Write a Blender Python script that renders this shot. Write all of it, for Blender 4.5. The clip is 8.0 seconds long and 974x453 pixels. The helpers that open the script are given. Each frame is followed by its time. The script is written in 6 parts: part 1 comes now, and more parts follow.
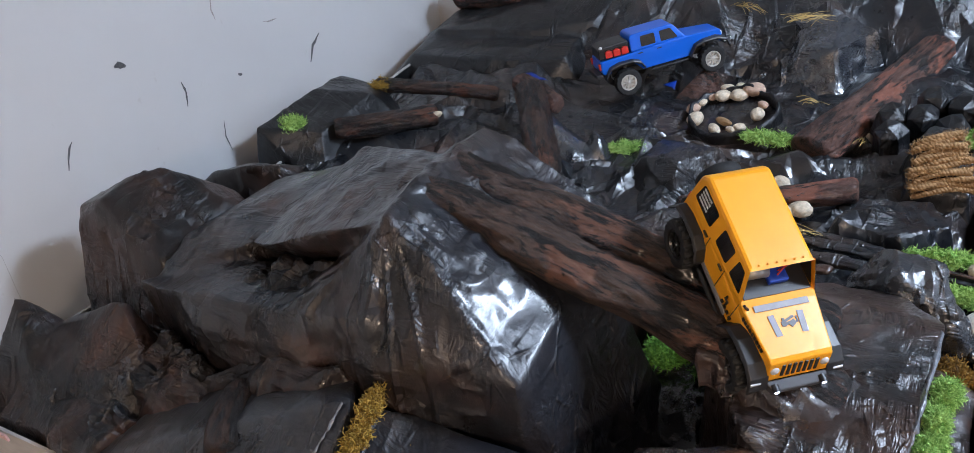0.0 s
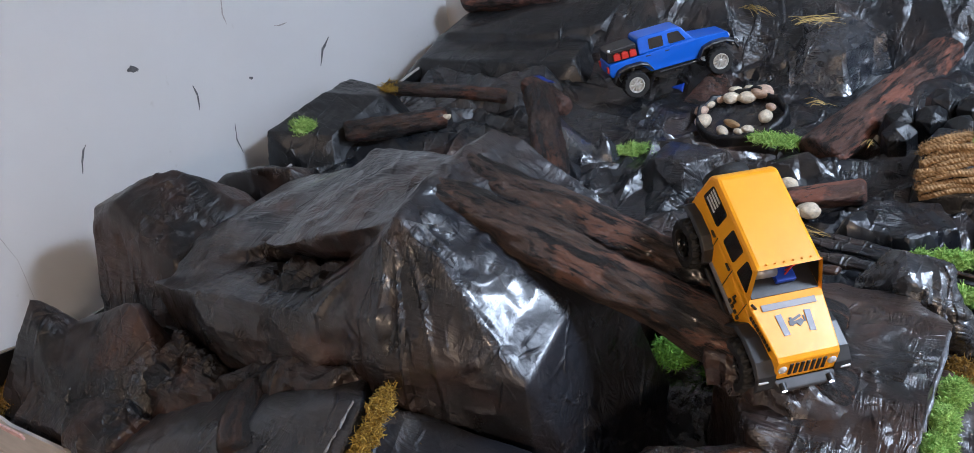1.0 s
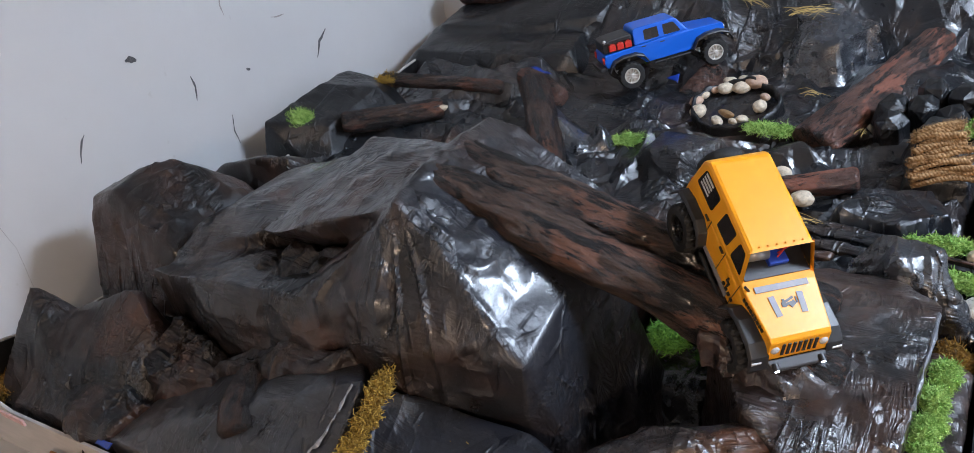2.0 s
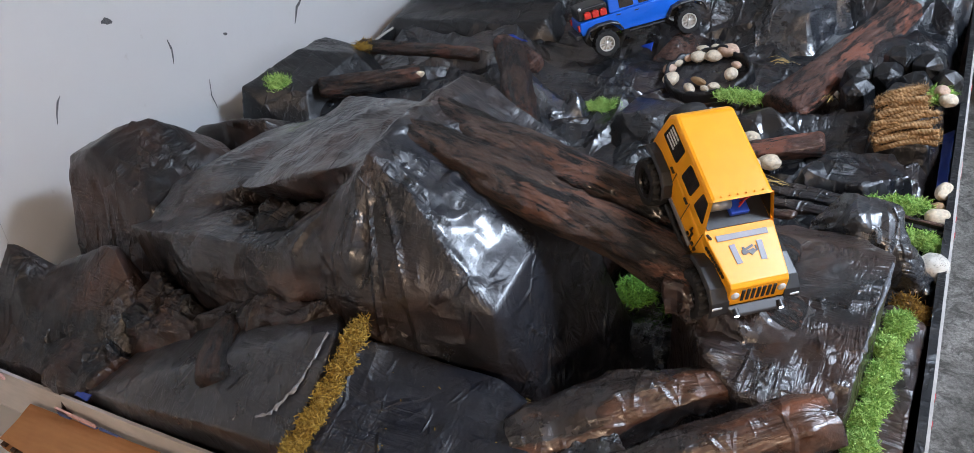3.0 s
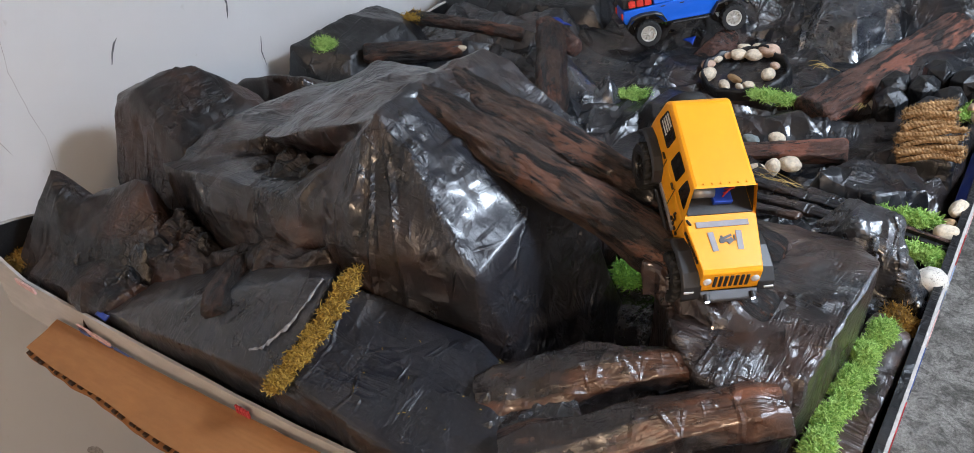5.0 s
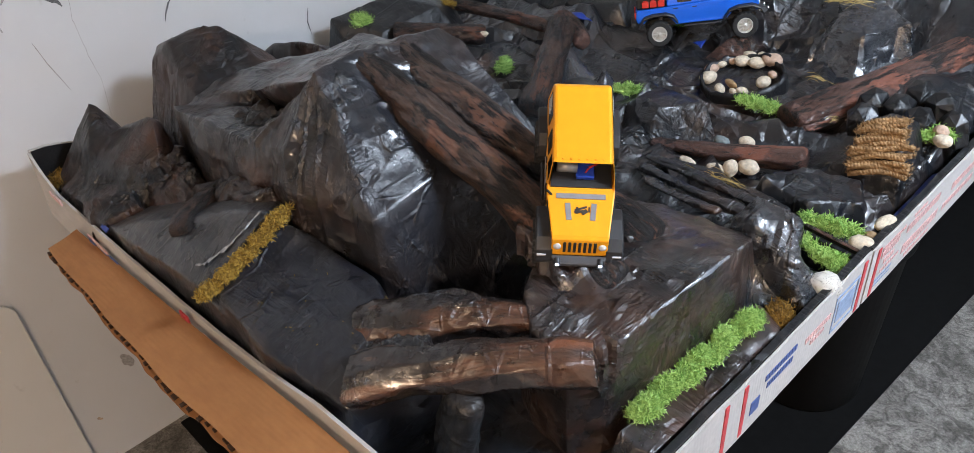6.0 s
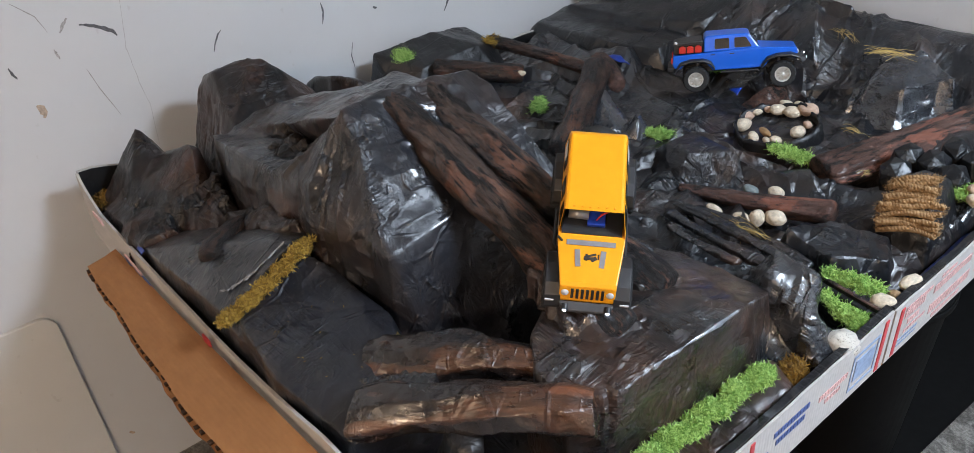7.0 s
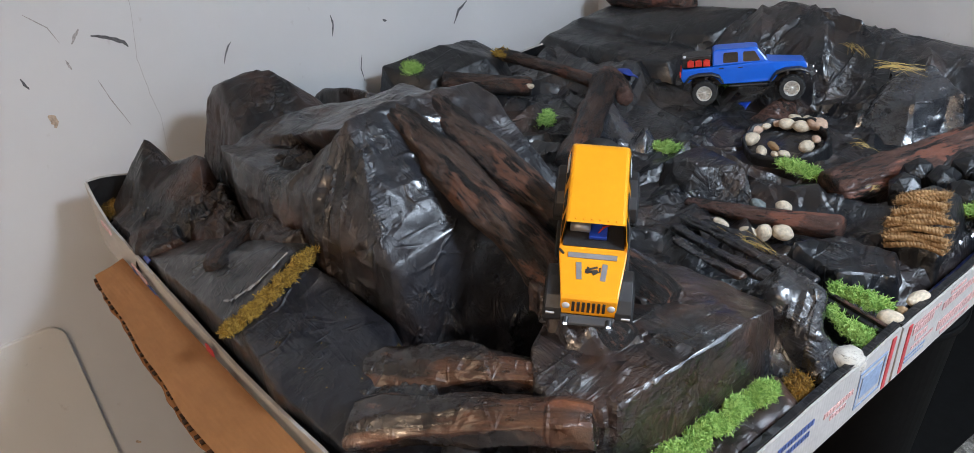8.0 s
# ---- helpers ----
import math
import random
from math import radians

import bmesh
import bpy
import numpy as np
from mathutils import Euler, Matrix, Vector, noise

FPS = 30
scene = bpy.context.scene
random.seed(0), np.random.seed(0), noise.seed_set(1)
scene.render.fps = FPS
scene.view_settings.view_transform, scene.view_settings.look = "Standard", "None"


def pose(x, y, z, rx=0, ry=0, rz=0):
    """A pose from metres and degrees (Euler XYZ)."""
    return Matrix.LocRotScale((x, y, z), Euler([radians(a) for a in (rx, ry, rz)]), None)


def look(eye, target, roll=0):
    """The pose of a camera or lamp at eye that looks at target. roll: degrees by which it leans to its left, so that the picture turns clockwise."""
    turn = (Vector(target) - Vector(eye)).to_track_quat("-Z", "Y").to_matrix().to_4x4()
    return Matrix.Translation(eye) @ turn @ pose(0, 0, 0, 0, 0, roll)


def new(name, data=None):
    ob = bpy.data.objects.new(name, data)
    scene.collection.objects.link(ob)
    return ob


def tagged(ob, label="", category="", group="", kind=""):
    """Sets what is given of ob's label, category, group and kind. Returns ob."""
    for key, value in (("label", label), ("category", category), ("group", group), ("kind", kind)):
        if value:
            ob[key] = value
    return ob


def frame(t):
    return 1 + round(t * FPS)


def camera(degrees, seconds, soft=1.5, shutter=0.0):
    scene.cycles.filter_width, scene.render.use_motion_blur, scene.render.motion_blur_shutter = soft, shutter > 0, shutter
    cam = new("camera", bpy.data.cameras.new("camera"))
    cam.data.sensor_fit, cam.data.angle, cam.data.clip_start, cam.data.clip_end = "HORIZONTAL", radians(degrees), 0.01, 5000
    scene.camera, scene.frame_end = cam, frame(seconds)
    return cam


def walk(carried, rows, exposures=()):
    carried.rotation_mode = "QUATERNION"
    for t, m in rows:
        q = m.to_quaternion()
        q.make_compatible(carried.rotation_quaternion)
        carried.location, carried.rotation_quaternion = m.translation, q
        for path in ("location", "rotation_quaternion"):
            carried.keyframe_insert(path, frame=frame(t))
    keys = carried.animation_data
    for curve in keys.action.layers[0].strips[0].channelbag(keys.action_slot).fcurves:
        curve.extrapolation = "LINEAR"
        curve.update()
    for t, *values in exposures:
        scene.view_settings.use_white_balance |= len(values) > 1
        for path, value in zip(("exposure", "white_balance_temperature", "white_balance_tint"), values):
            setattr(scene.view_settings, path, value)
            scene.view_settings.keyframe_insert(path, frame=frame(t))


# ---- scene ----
cam = camera(61.7, 8.0, 0.55)
PATH = [
    (0, (1.128, -0.267, 1.46), (0.228, 1.112, 0.326), -8.2),
    (0.5, (1.126, -0.27, 1.465), (0.221, 1.105, 0.329), -8.3),
    (1, (1.131, -0.275, 1.462), (0.212, 1.1, 0.338), -8.6),
    (2.5, (1.144, -0.299, 1.455), (0.254, 1.072, 0.303), -8.2),
    (3, (1.158, -0.314, 1.448), (0.301, 1.056, 0.269), -7.5),
    (3.5, (1.165, -0.329, 1.445), (0.344, 1.05, 0.251), -6.8),
    (4, (1.155, -0.35, 1.44), (0.339, 1.025, 0.238), -6.1),
    (4.2, (1.157, -0.351, 1.439), (0.333, 1.014, 0.231), -5.6),
    (5.3, (1.308, -0.284, 1.448), (0.253, 0.929, 0.259), -4.9),
    (5.5, (1.37, -0.265, 1.448), (0.262, 0.9, 0.258), -4.9),
    (6, (1.493, -0.24, 1.458), (0.294, 0.84, 0.277), -4.5),
    (6.5, (1.514, -0.227, 1.465), (0.251, 0.812, 0.313), -4.3),
    (7, (1.523, -0.212, 1.474), (0.214, 0.81, 0.36), -4.2),
    (7.5, (1.528, -0.203, 1.472), (0.195, 0.813, 0.381), -4.3),
    (8, (1.53, -0.202, 1.471), (0.188, 0.808, 0.386), -4.3),
]
EXPOSURES = [(0.0, -0.12, 5450, 13), (1.2, -0.12, 5470, 13), (2.5, -0.06, 5600, 13), (4.0, 0.02, 5650, 12), (5.5, 0.06, 5780, 12), (6.5, -0.04, 5760, 11), (8.0, -0.16, 5720, 10)]
walk(cam, [(t, look(eye, target, roll)) for t, eye, target, roll in PATH], EXPOSURES)

# ---- world and light ----
world = bpy.data.worlds.new("world")
scene.world = world
world.use_nodes = True
world.node_tree.nodes["Background"].inputs[0].default_value = (0.75, 0.85, 1.0, 1)
world.node_tree.nodes["Background"].inputs[1].default_value = 0.25


def area_lamp(name, eye, target, size, size_y, watts, colour):
    data = bpy.data.lights.new(name, "AREA")
    data.shape, data.size, data.size_y, data.energy, data.color = "RECTANGLE", size, size_y, watts, colour
    ob = new(name, data)
    ob.matrix_world = look(eye, target)
    return ob


CEILING = 2.42
area_lamp("ceiling_lamp_cool", (2.30, 0.90, CEILING - 0.12), (2.30, 0.90, 0), 0.42, 0.42, 60, (0.87, 0.945, 1.0))
area_lamp("ceiling_lamp_cool_up", (2.30, 0.90, CEILING - 0.10), (2.30, 0.90, 5), 0.40, 0.40, 26, (0.87, 0.945, 1.0))
area_lamp("ceiling_lamp_warm", (2.20, -2.10, CEILING - 0.12), (2.20, -2.10, 0), 0.34, 0.34, 56, (1.0, 0.67, 0.39))
area_lamp("ceiling_lamp_warm_up", (2.20, -2.10, CEILING - 0.10), (2.20, -2.10, 5), 0.32, 0.32, 18, (1.0, 0.67, 0.39))

# ---- materials ----


class Nodes:
    """A node material under construction."""

    def __init__(self, name):
        self.mat = bpy.data.materials.new(name)
        self.mat.use_nodes = True
        self.tree = self.mat.node_tree
        self.bsdf = self.tree.nodes["Principled BSDF"]
        self.coord = self.tree.nodes.new("ShaderNodeTexCoord")

    def add(self, kind):
        return self.tree.nodes.new(kind)

    def link(self, a, b):
        self.tree.links.new(a, b)

    def mapping(self, scale=(1, 1, 1), turn=(0, 0, 0)):
        m = self.add("ShaderNodeMapping")
        m.inputs["Scale"].default_value = scale
        m.inputs["Rotation"].default_value = [radians(a) for a in turn]
        self.link(self.coord.outputs["Object"], m.inputs["Vector"])
        return m.outputs[0]

    def noise(self, scale, detail=4.0, rough=0.55, stretch=(1, 1, 1), kind="FBM", warp=0.0, turn=(0, 0, 0)):
        n = self.add("ShaderNodeTexNoise")
        n.noise_type = kind
        n.inputs["Scale"].default_value = scale
        n.inputs["Detail"].default_value = detail
        n.inputs["Roughness"].default_value = rough
        n.inputs["Distortion"].default_value = warp
        self.link(self.mapping(stretch, turn), n.inputs["Vector"])
        return n.outputs["Fac"]

    def ramp(self, fac, *stops):
        r = self.add("ShaderNodeValToRGB")
        el = r.color_ramp.elements
        while len(el) < len(stops):
            el.new(0.5)
        for e, (pos, col) in zip(el, stops):
            e.position = pos
            e.color = (col, col, col, 1) if isinstance(col, (int, float)) else (*col, 1)
        self.link(fac, r.inputs[0])
        return r.outputs[0]

    def mix(self, fac, a, b, how="MIX"):
        m = self.add("ShaderNodeMix")
        m.data_type, m.blend_type = "RGBA", how
        for socket, value in ((m.inputs[0], fac), (m.inputs[6], a), (m.inputs[7], b)):
            if isinstance(value, (int, float)):
                socket.default_value = value if socket == m.inputs[0] else (value, value, value, 1)
            elif isinstance(value, tuple):
                socket.default_value = (*value, 1)
            else:
                self.link(value, socket)
        return m.outputs[2]

    def math(self, how, a, b):
        m = self.add("ShaderNodeMath")
        m.operation = how
        for socket, value in zip(m.inputs, (a, b)):
            if isinstance(value, (int, float)):
                socket.default_value = value
            else:
                self.link(value, socket)
        return m.outputs[0]

    def put(self, name, value):
        s = self.bsdf.inputs[name]
        if isinstance(value, (int, float)):
            s.default_value = value
        elif isinstance(value, tuple):
            s.default_value = (*value, 1)
        else:
            self.link(value, s)
        return self

    def bump(self, height, distance, strength=1.0, below=None):
        b = self.add("ShaderNodeBump")
        b.inputs["Strength"].default_value = strength
        b.inputs["Distance"].default_value = distance
        self.link(height, b.inputs["Height"])
        if below is not None:
            self.link(below, b.inputs["Normal"])
        self.link(b.outputs[0], self.bsdf.inputs["Normal"])
        return b.outputs[0]


def plain(name, colour, rough=0.5, metal=0.0, grain=0.12, scale=60.0, spec=0.5, coat=0.0, relief=0.0):
    """A surface of one colour with slight grain."""
    n = Nodes(name)
    f = n.noise(scale, 5)
    dark = tuple(c * (1 - grain) for c in colour)
    light = tuple(min(1.0, c * (1 + grain)) for c in colour)
    n.put("Base Color", n.mix(n.ramp(f, (0.3, 0.0), (0.7, 1.0)), dark, light))
    n.put("Roughness", n.math("ADD", n.math("MULTIPLY", f, 0.15), rough - 0.075))
    n.put("Metallic", metal).put("Specular IOR Level", spec).put("Coat Weight", coat).put("Coat Roughness", 0.08)
    if relief:
        n.bump(n.noise(scale * 1.7, 5), relief)
    return n.mat


def film(name, brown, amount, gloss=0.34, tint=(0.016, 0.017, 0.019), crinkle=1.0, coat=0.5, spec=0.6, zone=None, along=False):
    """Black plastic film with soft brown paint brushed on it: broad calm planes, sparse straight creases and patches of fine wrinkles.
    zone: (nx, ny, nz, d) keeps the paint off the side of a plane where nx*x + ny*y + nz*z > d. along: the paint lies in streaks along x."""
    n = Nodes(name)
    stretch = (0.28, 1, 1) if along else (1, 1, 0.8)
    big = n.noise(9 if not along else 26, 3, 0.55, stretch, warp=0.5)
    fine = n.noise(70, 6, 0.7, stretch)
    mask = n.ramp(n.math("ADD", n.math("MULTIPLY", big, 0.82), n.math("MULTIPLY", fine, 0.18)), (0.58 - 0.3 * amount, 0.0), ((0.84 if not along else 0.70) - 0.3 * amount, 1.0))
    rust = n.ramp(n.noise(11 if not along else 24, 3, 0.55, stretch, warp=0.4, turn=(30, 50, 20)), (0.53, 0.0), (0.70, 1.0))
    if zone:
        at = n.add("ShaderNodeSeparateXYZ")
        n.link(n.coord.outputs["Object"], at.inputs[0])
        side = n.math("MULTIPLY", n.noise(16, 4, 0.6), 0.05)
        for k in range(3):
            side = n.math("ADD", side, n.math("MULTIPLY", at.outputs[k], zone[k]))
        bare = n.ramp(n.math("ADD", n.math("MULTIPLY", n.math("SUBTRACT", side, zone[3] + 0.025), 12.0), 0.5), (0.25, 1.0), (0.75, 0.12))
        mask = n.math("MULTIPLY", mask, bare)
        rust = n.math("MULTIPLY", rust, bare)
    paint = n.mix(n.ramp(n.noise(34, 5, 0.65, stretch), (0.35, 0.0), (0.65, 1.0)), tuple(c * 0.6 for c in brown), brown)
    paint = n.mix(rust, paint, tuple(min(1.0, c * f) for c, f in zip(brown, (1.9, 1.45, 1.15))))
    dust = n.ramp(n.noise(13, 6, 0.7, warp=1.0), (0.45, 0.0), (0.80, 1.0))
    black = n.mix(dust, tint, tuple(c * 1.8 + 0.002 for c in tint))
    if zone:
        black = n.mix(bare, tuple(c * 2.4 for c in tint), black)
    base = n.mix(1.0, n.mix(mask, black, paint), n.ramp(n.noise(240, 4, 0.7), (0.35, 0.80), (0.70, 1.22)), "MULTIPLY")
    base = n.mix(n.ramp(n.noise(330, 2, 0.5), (0.73, 0.0), (0.77, 0.35)), base, (0.17, 0.15, 0.12))
    n.put("Base Color", base)
    worn = n.math("MULTIPLY", n.math("SUBTRACT", n.noise(26, 6, 0.7), 0.5), 0.30)
    n.put("Roughness", n.math("ADD", n.math("ADD", n.math("MULTIPLY", mask, 0.10), worn), gloss))
    n.put("Specular IOR Level", spec)
    n.put("Coat Weight", n.ramp(n.noise(12, 3, 0.5, warp=0.4), (0.40, coat), (0.66, 0.15 * coat))).put("Coat Roughness", 0.06 + 0.35 * gloss)

    def patches(scale, low, high, turn):
        return n.ramp(n.noise(scale, 2, 0.5, turn=turn), (low, 0.0), (high, 1.0))

    def crease(scale, width, high, stretch, turn, where, below):
        """Straight sharp creases: the edges of long cells, raised, each stretch fading in and out."""
        at = n.mapping(stretch, turn)
        w = n.add("ShaderNodeTexNoise")
        w.inputs["Scale"].default_value = scale * 0.7
        w.inputs["Detail"].default_value = 2.0
        n.link(at, w.inputs["Vector"])
        shift = n.add("ShaderNodeVectorMath")
        shift.operation = "MULTIPLY_ADD"
        shift.inputs[1].default_value = (0.45 / scale,) * 3
        n.link(w.outputs["Color"], shift.inputs[0])
        n.link(at, shift.inputs[2])
        v = n.add("ShaderNodeTexVoronoi")
        v.feature = "DISTANCE_TO_EDGE"
        v.inputs["Scale"].default_value = scale
        n.link(shift.outputs[0], v.inputs["Vector"])
        ridge = n.ramp(v.outputs["Distance"], (0.0, 1.0), (width, 0.0))
        gaps = n.ramp(n.noise(scale * 1.1, 2, 0.5, turn=(turn[1], turn[2], turn[0])), (0.47, 0.0), (0.60, 1.0))
        return n.bump(n.math("MULTIPLY", n.math("MULTIPLY", ridge, gaps), where), high * crinkle, 1.0, below)

    def facets(scale, slope, stretch, turn, where, below):
        """Flat facets, each tilted its own way."""
        at = n.mapping(stretch, turn)
        v = n.add("ShaderNodeTexVoronoi")
        v.feature = "F1"
        v.inputs["Scale"].default_value = scale
        n.link(at, v.inputs["Vector"])
        off, tilt, dot = (n.add("ShaderNodeVectorMath") for _ in range(3))
        off.operation, tilt.operation, dot.operation = "SUBTRACT", "SUBTRACT", "DOT_PRODUCT"
        n.link(at, off.inputs[0])
        n.link(v.outputs["Position"], off.inputs[1])
        n.link(v.outputs["Color"], tilt.inputs[0])
        tilt.inputs[1].default_value = (0.5, 0.5, 0.5)
        n.link(off.outputs[0], dot.inputs[0])
        n.link(tilt.outputs[0], dot.inputs[1])
        return n.bump(n.math("MULTIPLY", n.math("MULTIPLY", dot.outputs["Value"], slope * crinkle), where), 1.0, 1.0, below)

    def wrinkles(scale, high, stretch, turn, where, below):
        """Fine wrinkles that run side by side."""
        w = n.math("ABSOLUTE", n.math("SUBTRACT", n.noise(scale, 3, 0.6, stretch, warp=0.9, turn=turn), 0.5), 0.0)
        return n.bump(n.math("MULTIPLY", n.ramp(w, (0.0, 1.0), (0.16, 0.0)), where), high * crinkle, 1.0, below)

    one, two, three = patches(8, 0.44, 0.60, (0, 0, 0)), patches(11, 0.46, 0.60, (50, 20, 10)), patches(14, 0.48, 0.60, (20, 80, 40))
    last = n.bump(n.noise(16, 3, 0.5, (1, 1, 0.6)), 0.0035 * min(crinkle, 1.3), 1.0)
    last = facets(22, 0.42, (1, 0.7, 0.5), (20, 30, 45), two, last)
    last = facets(60, 0.50, (1, 0.5, 0.6), (10, 60, 20), three, last)
    last = crease(15, 0.040, 0.0024, (1, 0.55, 0.35), (15, 25, 35), one, last)
    last = crease(34, 0.055, 0.0015, (1, 0.40, 0.50), (50, 15, 100), two, last)
    last = crease(75, 0.085, 0.0009, (0.4, 1, 0.7), (70, 40, 20), three, last)
    last = wrinkles(48, 0.0011, (0.13, 1, 0.6), (10, 30, 60), one, last)
    last = wrinkles(80, 0.0007, (1, 0.14, 0.5), (60, 10, 20), three, last)
    n.bump(n.noise(320, 4, 0.65), 0.0005, 1.0, last)
    return n.mat


def bark(name, light, dark, gloss=0.42, amount=0.5):
    """Foam logs painted in brown and black streaks along their length (x)."""
    n = Nodes(name)
    streak = n.noise(120, 8, 0.78, (0.16, 1, 1), warp=0.6)
    patch = n.noise(32, 5, 0.65, (0.45, 1, 1), warp=0.7)
    both = n.math("ADD", n.math("MULTIPLY", streak, 0.55), n.math("MULTIPLY", patch, 0.45))
    edge = 0.50 + 0.14 * (0.5 - amount)
    black = n.ramp(both, (edge - 0.007, 0.0), (edge + 0.010, 1.0))
    tone = n.mix(n.ramp(n.noise(90, 8, 0.75, (0.4, 1, 1)), (0.35, 0.0), (0.65, 1.0)), tuple(c * 0.36 for c in light), tuple(c * 1.25 for c in light))
    rust = n.ramp(n.noise(17, 4, 0.6, (0.5, 1, 1), warp=0.6), (0.58, 0.0), (0.64, 1.0))
    tone = n.mix(rust, tone, tuple(min(1, c * f) for c, f in zip(light, (2.0, 1.55, 1.35))))
    n.put("Base Color", n.mix(black, dark, tone))
    n.put("Roughness", n.math("ADD", n.math("MULTIPLY", n.noise(45, 5), 0.34), gloss - 0.10))
    n.put("Coat Weight", n.ramp(n.noise(13, 3, 0.5, warp=0.5), (0.46, 0.0), (0.60, 0.8 if gloss < 0.4 else 0.25))).put("Coat Roughness", 0.16)
    first = n.bump(n.noise(38, 6, 0.7, (0.30, 1, 1), warp=1.0), 0.022, 1.0)
    second = n.bump(black, 0.0042, 1.0, first)
    n.bump(n.noise(240, 6, 0.78, (0.35, 1, 1)), 0.0060, 1.0, second)
    return n.mat


def wall_paint(name, colour):
    n = Nodes(name)
    blot = n.ramp(n.noise(2.3, 5, 0.6), (0.3, 0.0), (0.75, 1.0))
    speck = n.ramp(n.noise(48, 3, 0.5, (1, 1, 0.7)), (0.70, 0.0), (0.76, 1.0))
    base = n.mix(blot, tuple(c * 0.95 for c in colour), colour)
    n.put("Base Color", n.mix(n.math("MULTIPLY", speck, 0.22), base, (0.38, 0.35, 0.31)))
    n.put("Roughness", 0.62).put("Specular IOR Level", 0.35)
    n.bump(n.noise(55, 5, 0.6), 0.0008, 0.35)
    return n.mat


def speckled_stone_material():
    n = Nodes("speckled_pale_stone")
    pits = n.ramp(n.noise(11, 3, 0.6), (0.34, 1.0), (0.42, 0.0))
    base = n.mix(n.ramp(n.noise(2, 4), (0.3, 0.0), (0.7, 1.0)), (0.48, 0.45, 0.39), (0.66, 0.62, 0.55))
    n.put("Base Color", n.mix(pits, base, (0.09, 0.08, 0.065))).put("Roughness", 0.8)
    n.bump(pits, -0.0015, 1.0)
    return n.mat


FILM = film("black_plastic_film", (0.048, 0.033, 0.026), 0.34, 0.30, (0.0085, 0.0096, 0.0120), 1.2, 0.45, 0.6)
FILM_BROWN = film("brown_brushed_film", (0.050, 0.029, 0.022), 0.50, 0.34, (0.0070, 0.0070, 0.0078), 1.4, 0.35, 0.38)
FILM_MOUND = film("brown_brushed_and_bare_film", (0.050, 0.031, 0.024), 0.56, 0.30, (0.0095, 0.0104, 0.0130), 1.35, 0.6, 0.52, (1.0, 0.0, 0.8, 1.548))
FILM_GREY = film("grey_brushed_film", (0.034, 0.029, 0.028), 0.36, 0.30, (0.0120, 0.0135, 0.0175), 0.8, 0.5, 0.65)
FILM_CALM = film("smooth_blue_black_film", (0.030, 0.026, 0.026), 0.22, 0.36, (0.0095, 0.0105, 0.0150), 0.9, 0.35, 0.6)
FILM_SHINY = film("shiny_plastic_film", (0.045, 0.040, 0.037), 0.12, 0.26, (0.020, 0.022, 0.027), 1.5, 0.9, 1.0)
FILM_BLACK = film("matt_black_film", (0.028, 0.022, 0.018), 0.15, 0.40, (0.0075, 0.0080, 0.0092), 0.7, 0.2, 0.5)
FILM_RUST = film("rust_brushed_film", (0.066, 0.035, 0.023), 0.52, 0.27, (0.0120, 0.0122, 0.0135), 1.5, 0.7, 0.75)
FILM_LOG = film("film_over_painted_log", (0.105, 0.046, 0.023), 0.22, 0.24, (0.0150, 0.0108, 0.0095), 0.95, 0.8, 0.7, along=True)
FILM_WORN_HIGHLIGHT = film("pale_worn_and_highlight_film", (0.10, 0.09, 0.08), 0.3, 0.26, (0.150, 0.160, 0.180), 1.0, 0.9, 0.9)
BARK_RAMP = bark("worn_glossy_bark_paint", (0.122, 0.077, 0.058), (0.010, 0.009, 0.009), 0.40, 0.52)
BARK = bark("brown_bark_paint", (0.072, 0.038, 0.025), (0.012, 0.010, 0.010), 0.42, 0.5)
BARK_RED = bark("reddish_bark_paint", (0.160, 0.080, 0.058), (0.018, 0.013, 0.011), 0.46, 0.62)
WALL = wall_paint("white_wall_paint", (0.63, 0.63, 0.63))
CEILING_PAINT = plain("ceiling_paint", (0.80, 0.80, 0.78), 0.8, grain=0.03, scale=20)
PANEL = wall_paint("white_panel_paint", (0.70, 0.69, 0.66))
SCUFF = plain("dark_scuff", (0.10, 0.10, 0.105), 0.7, grain=0.5, scale=300)
SCUFF_LIGHT = plain("grey_scuff", (0.36, 0.34, 0.33), 0.7, grain=0.3, scale=200)
SCUFF_TAN = plain("chipped_plaster", (0.45, 0.35, 0.26), 0.8, grain=0.3, scale=200)
YELLOW = plain("yellow_polycarbonate", (0.86, 0.365, 0.004), 0.34, grain=0.02, spec=0.35, coat=0.06)
BLUE = plain("blue_polycarbonate", (0.012, 0.115, 0.62), 0.32, grain=0.03, coat=0.12)
TRIM_BLACK = plain("black_trim_plastic", (0.022, 0.022, 0.023), 0.42, grain=0.2)
TRIM_GREY = plain("grey_bumper_plastic", (0.20, 0.20, 0.21), 0.45, grain=0.1)
BUMPER = plain("dark_bumper_plastic", (0.055, 0.055, 0.058), 0.42, grain=0.1)
TYRE = plain("tyre_rubber", (0.014, 0.014, 0.014), 0.75, grain=0.4, scale=200, relief=0.0006)
RIM_BLACK = plain("black_wheel", (0.012, 0.012, 0.012), 0.30)
RIM_SILVER = plain("silver_wheel", (0.62, 0.60, 0.56), 0.32, metal=0.25, grain=0.1)
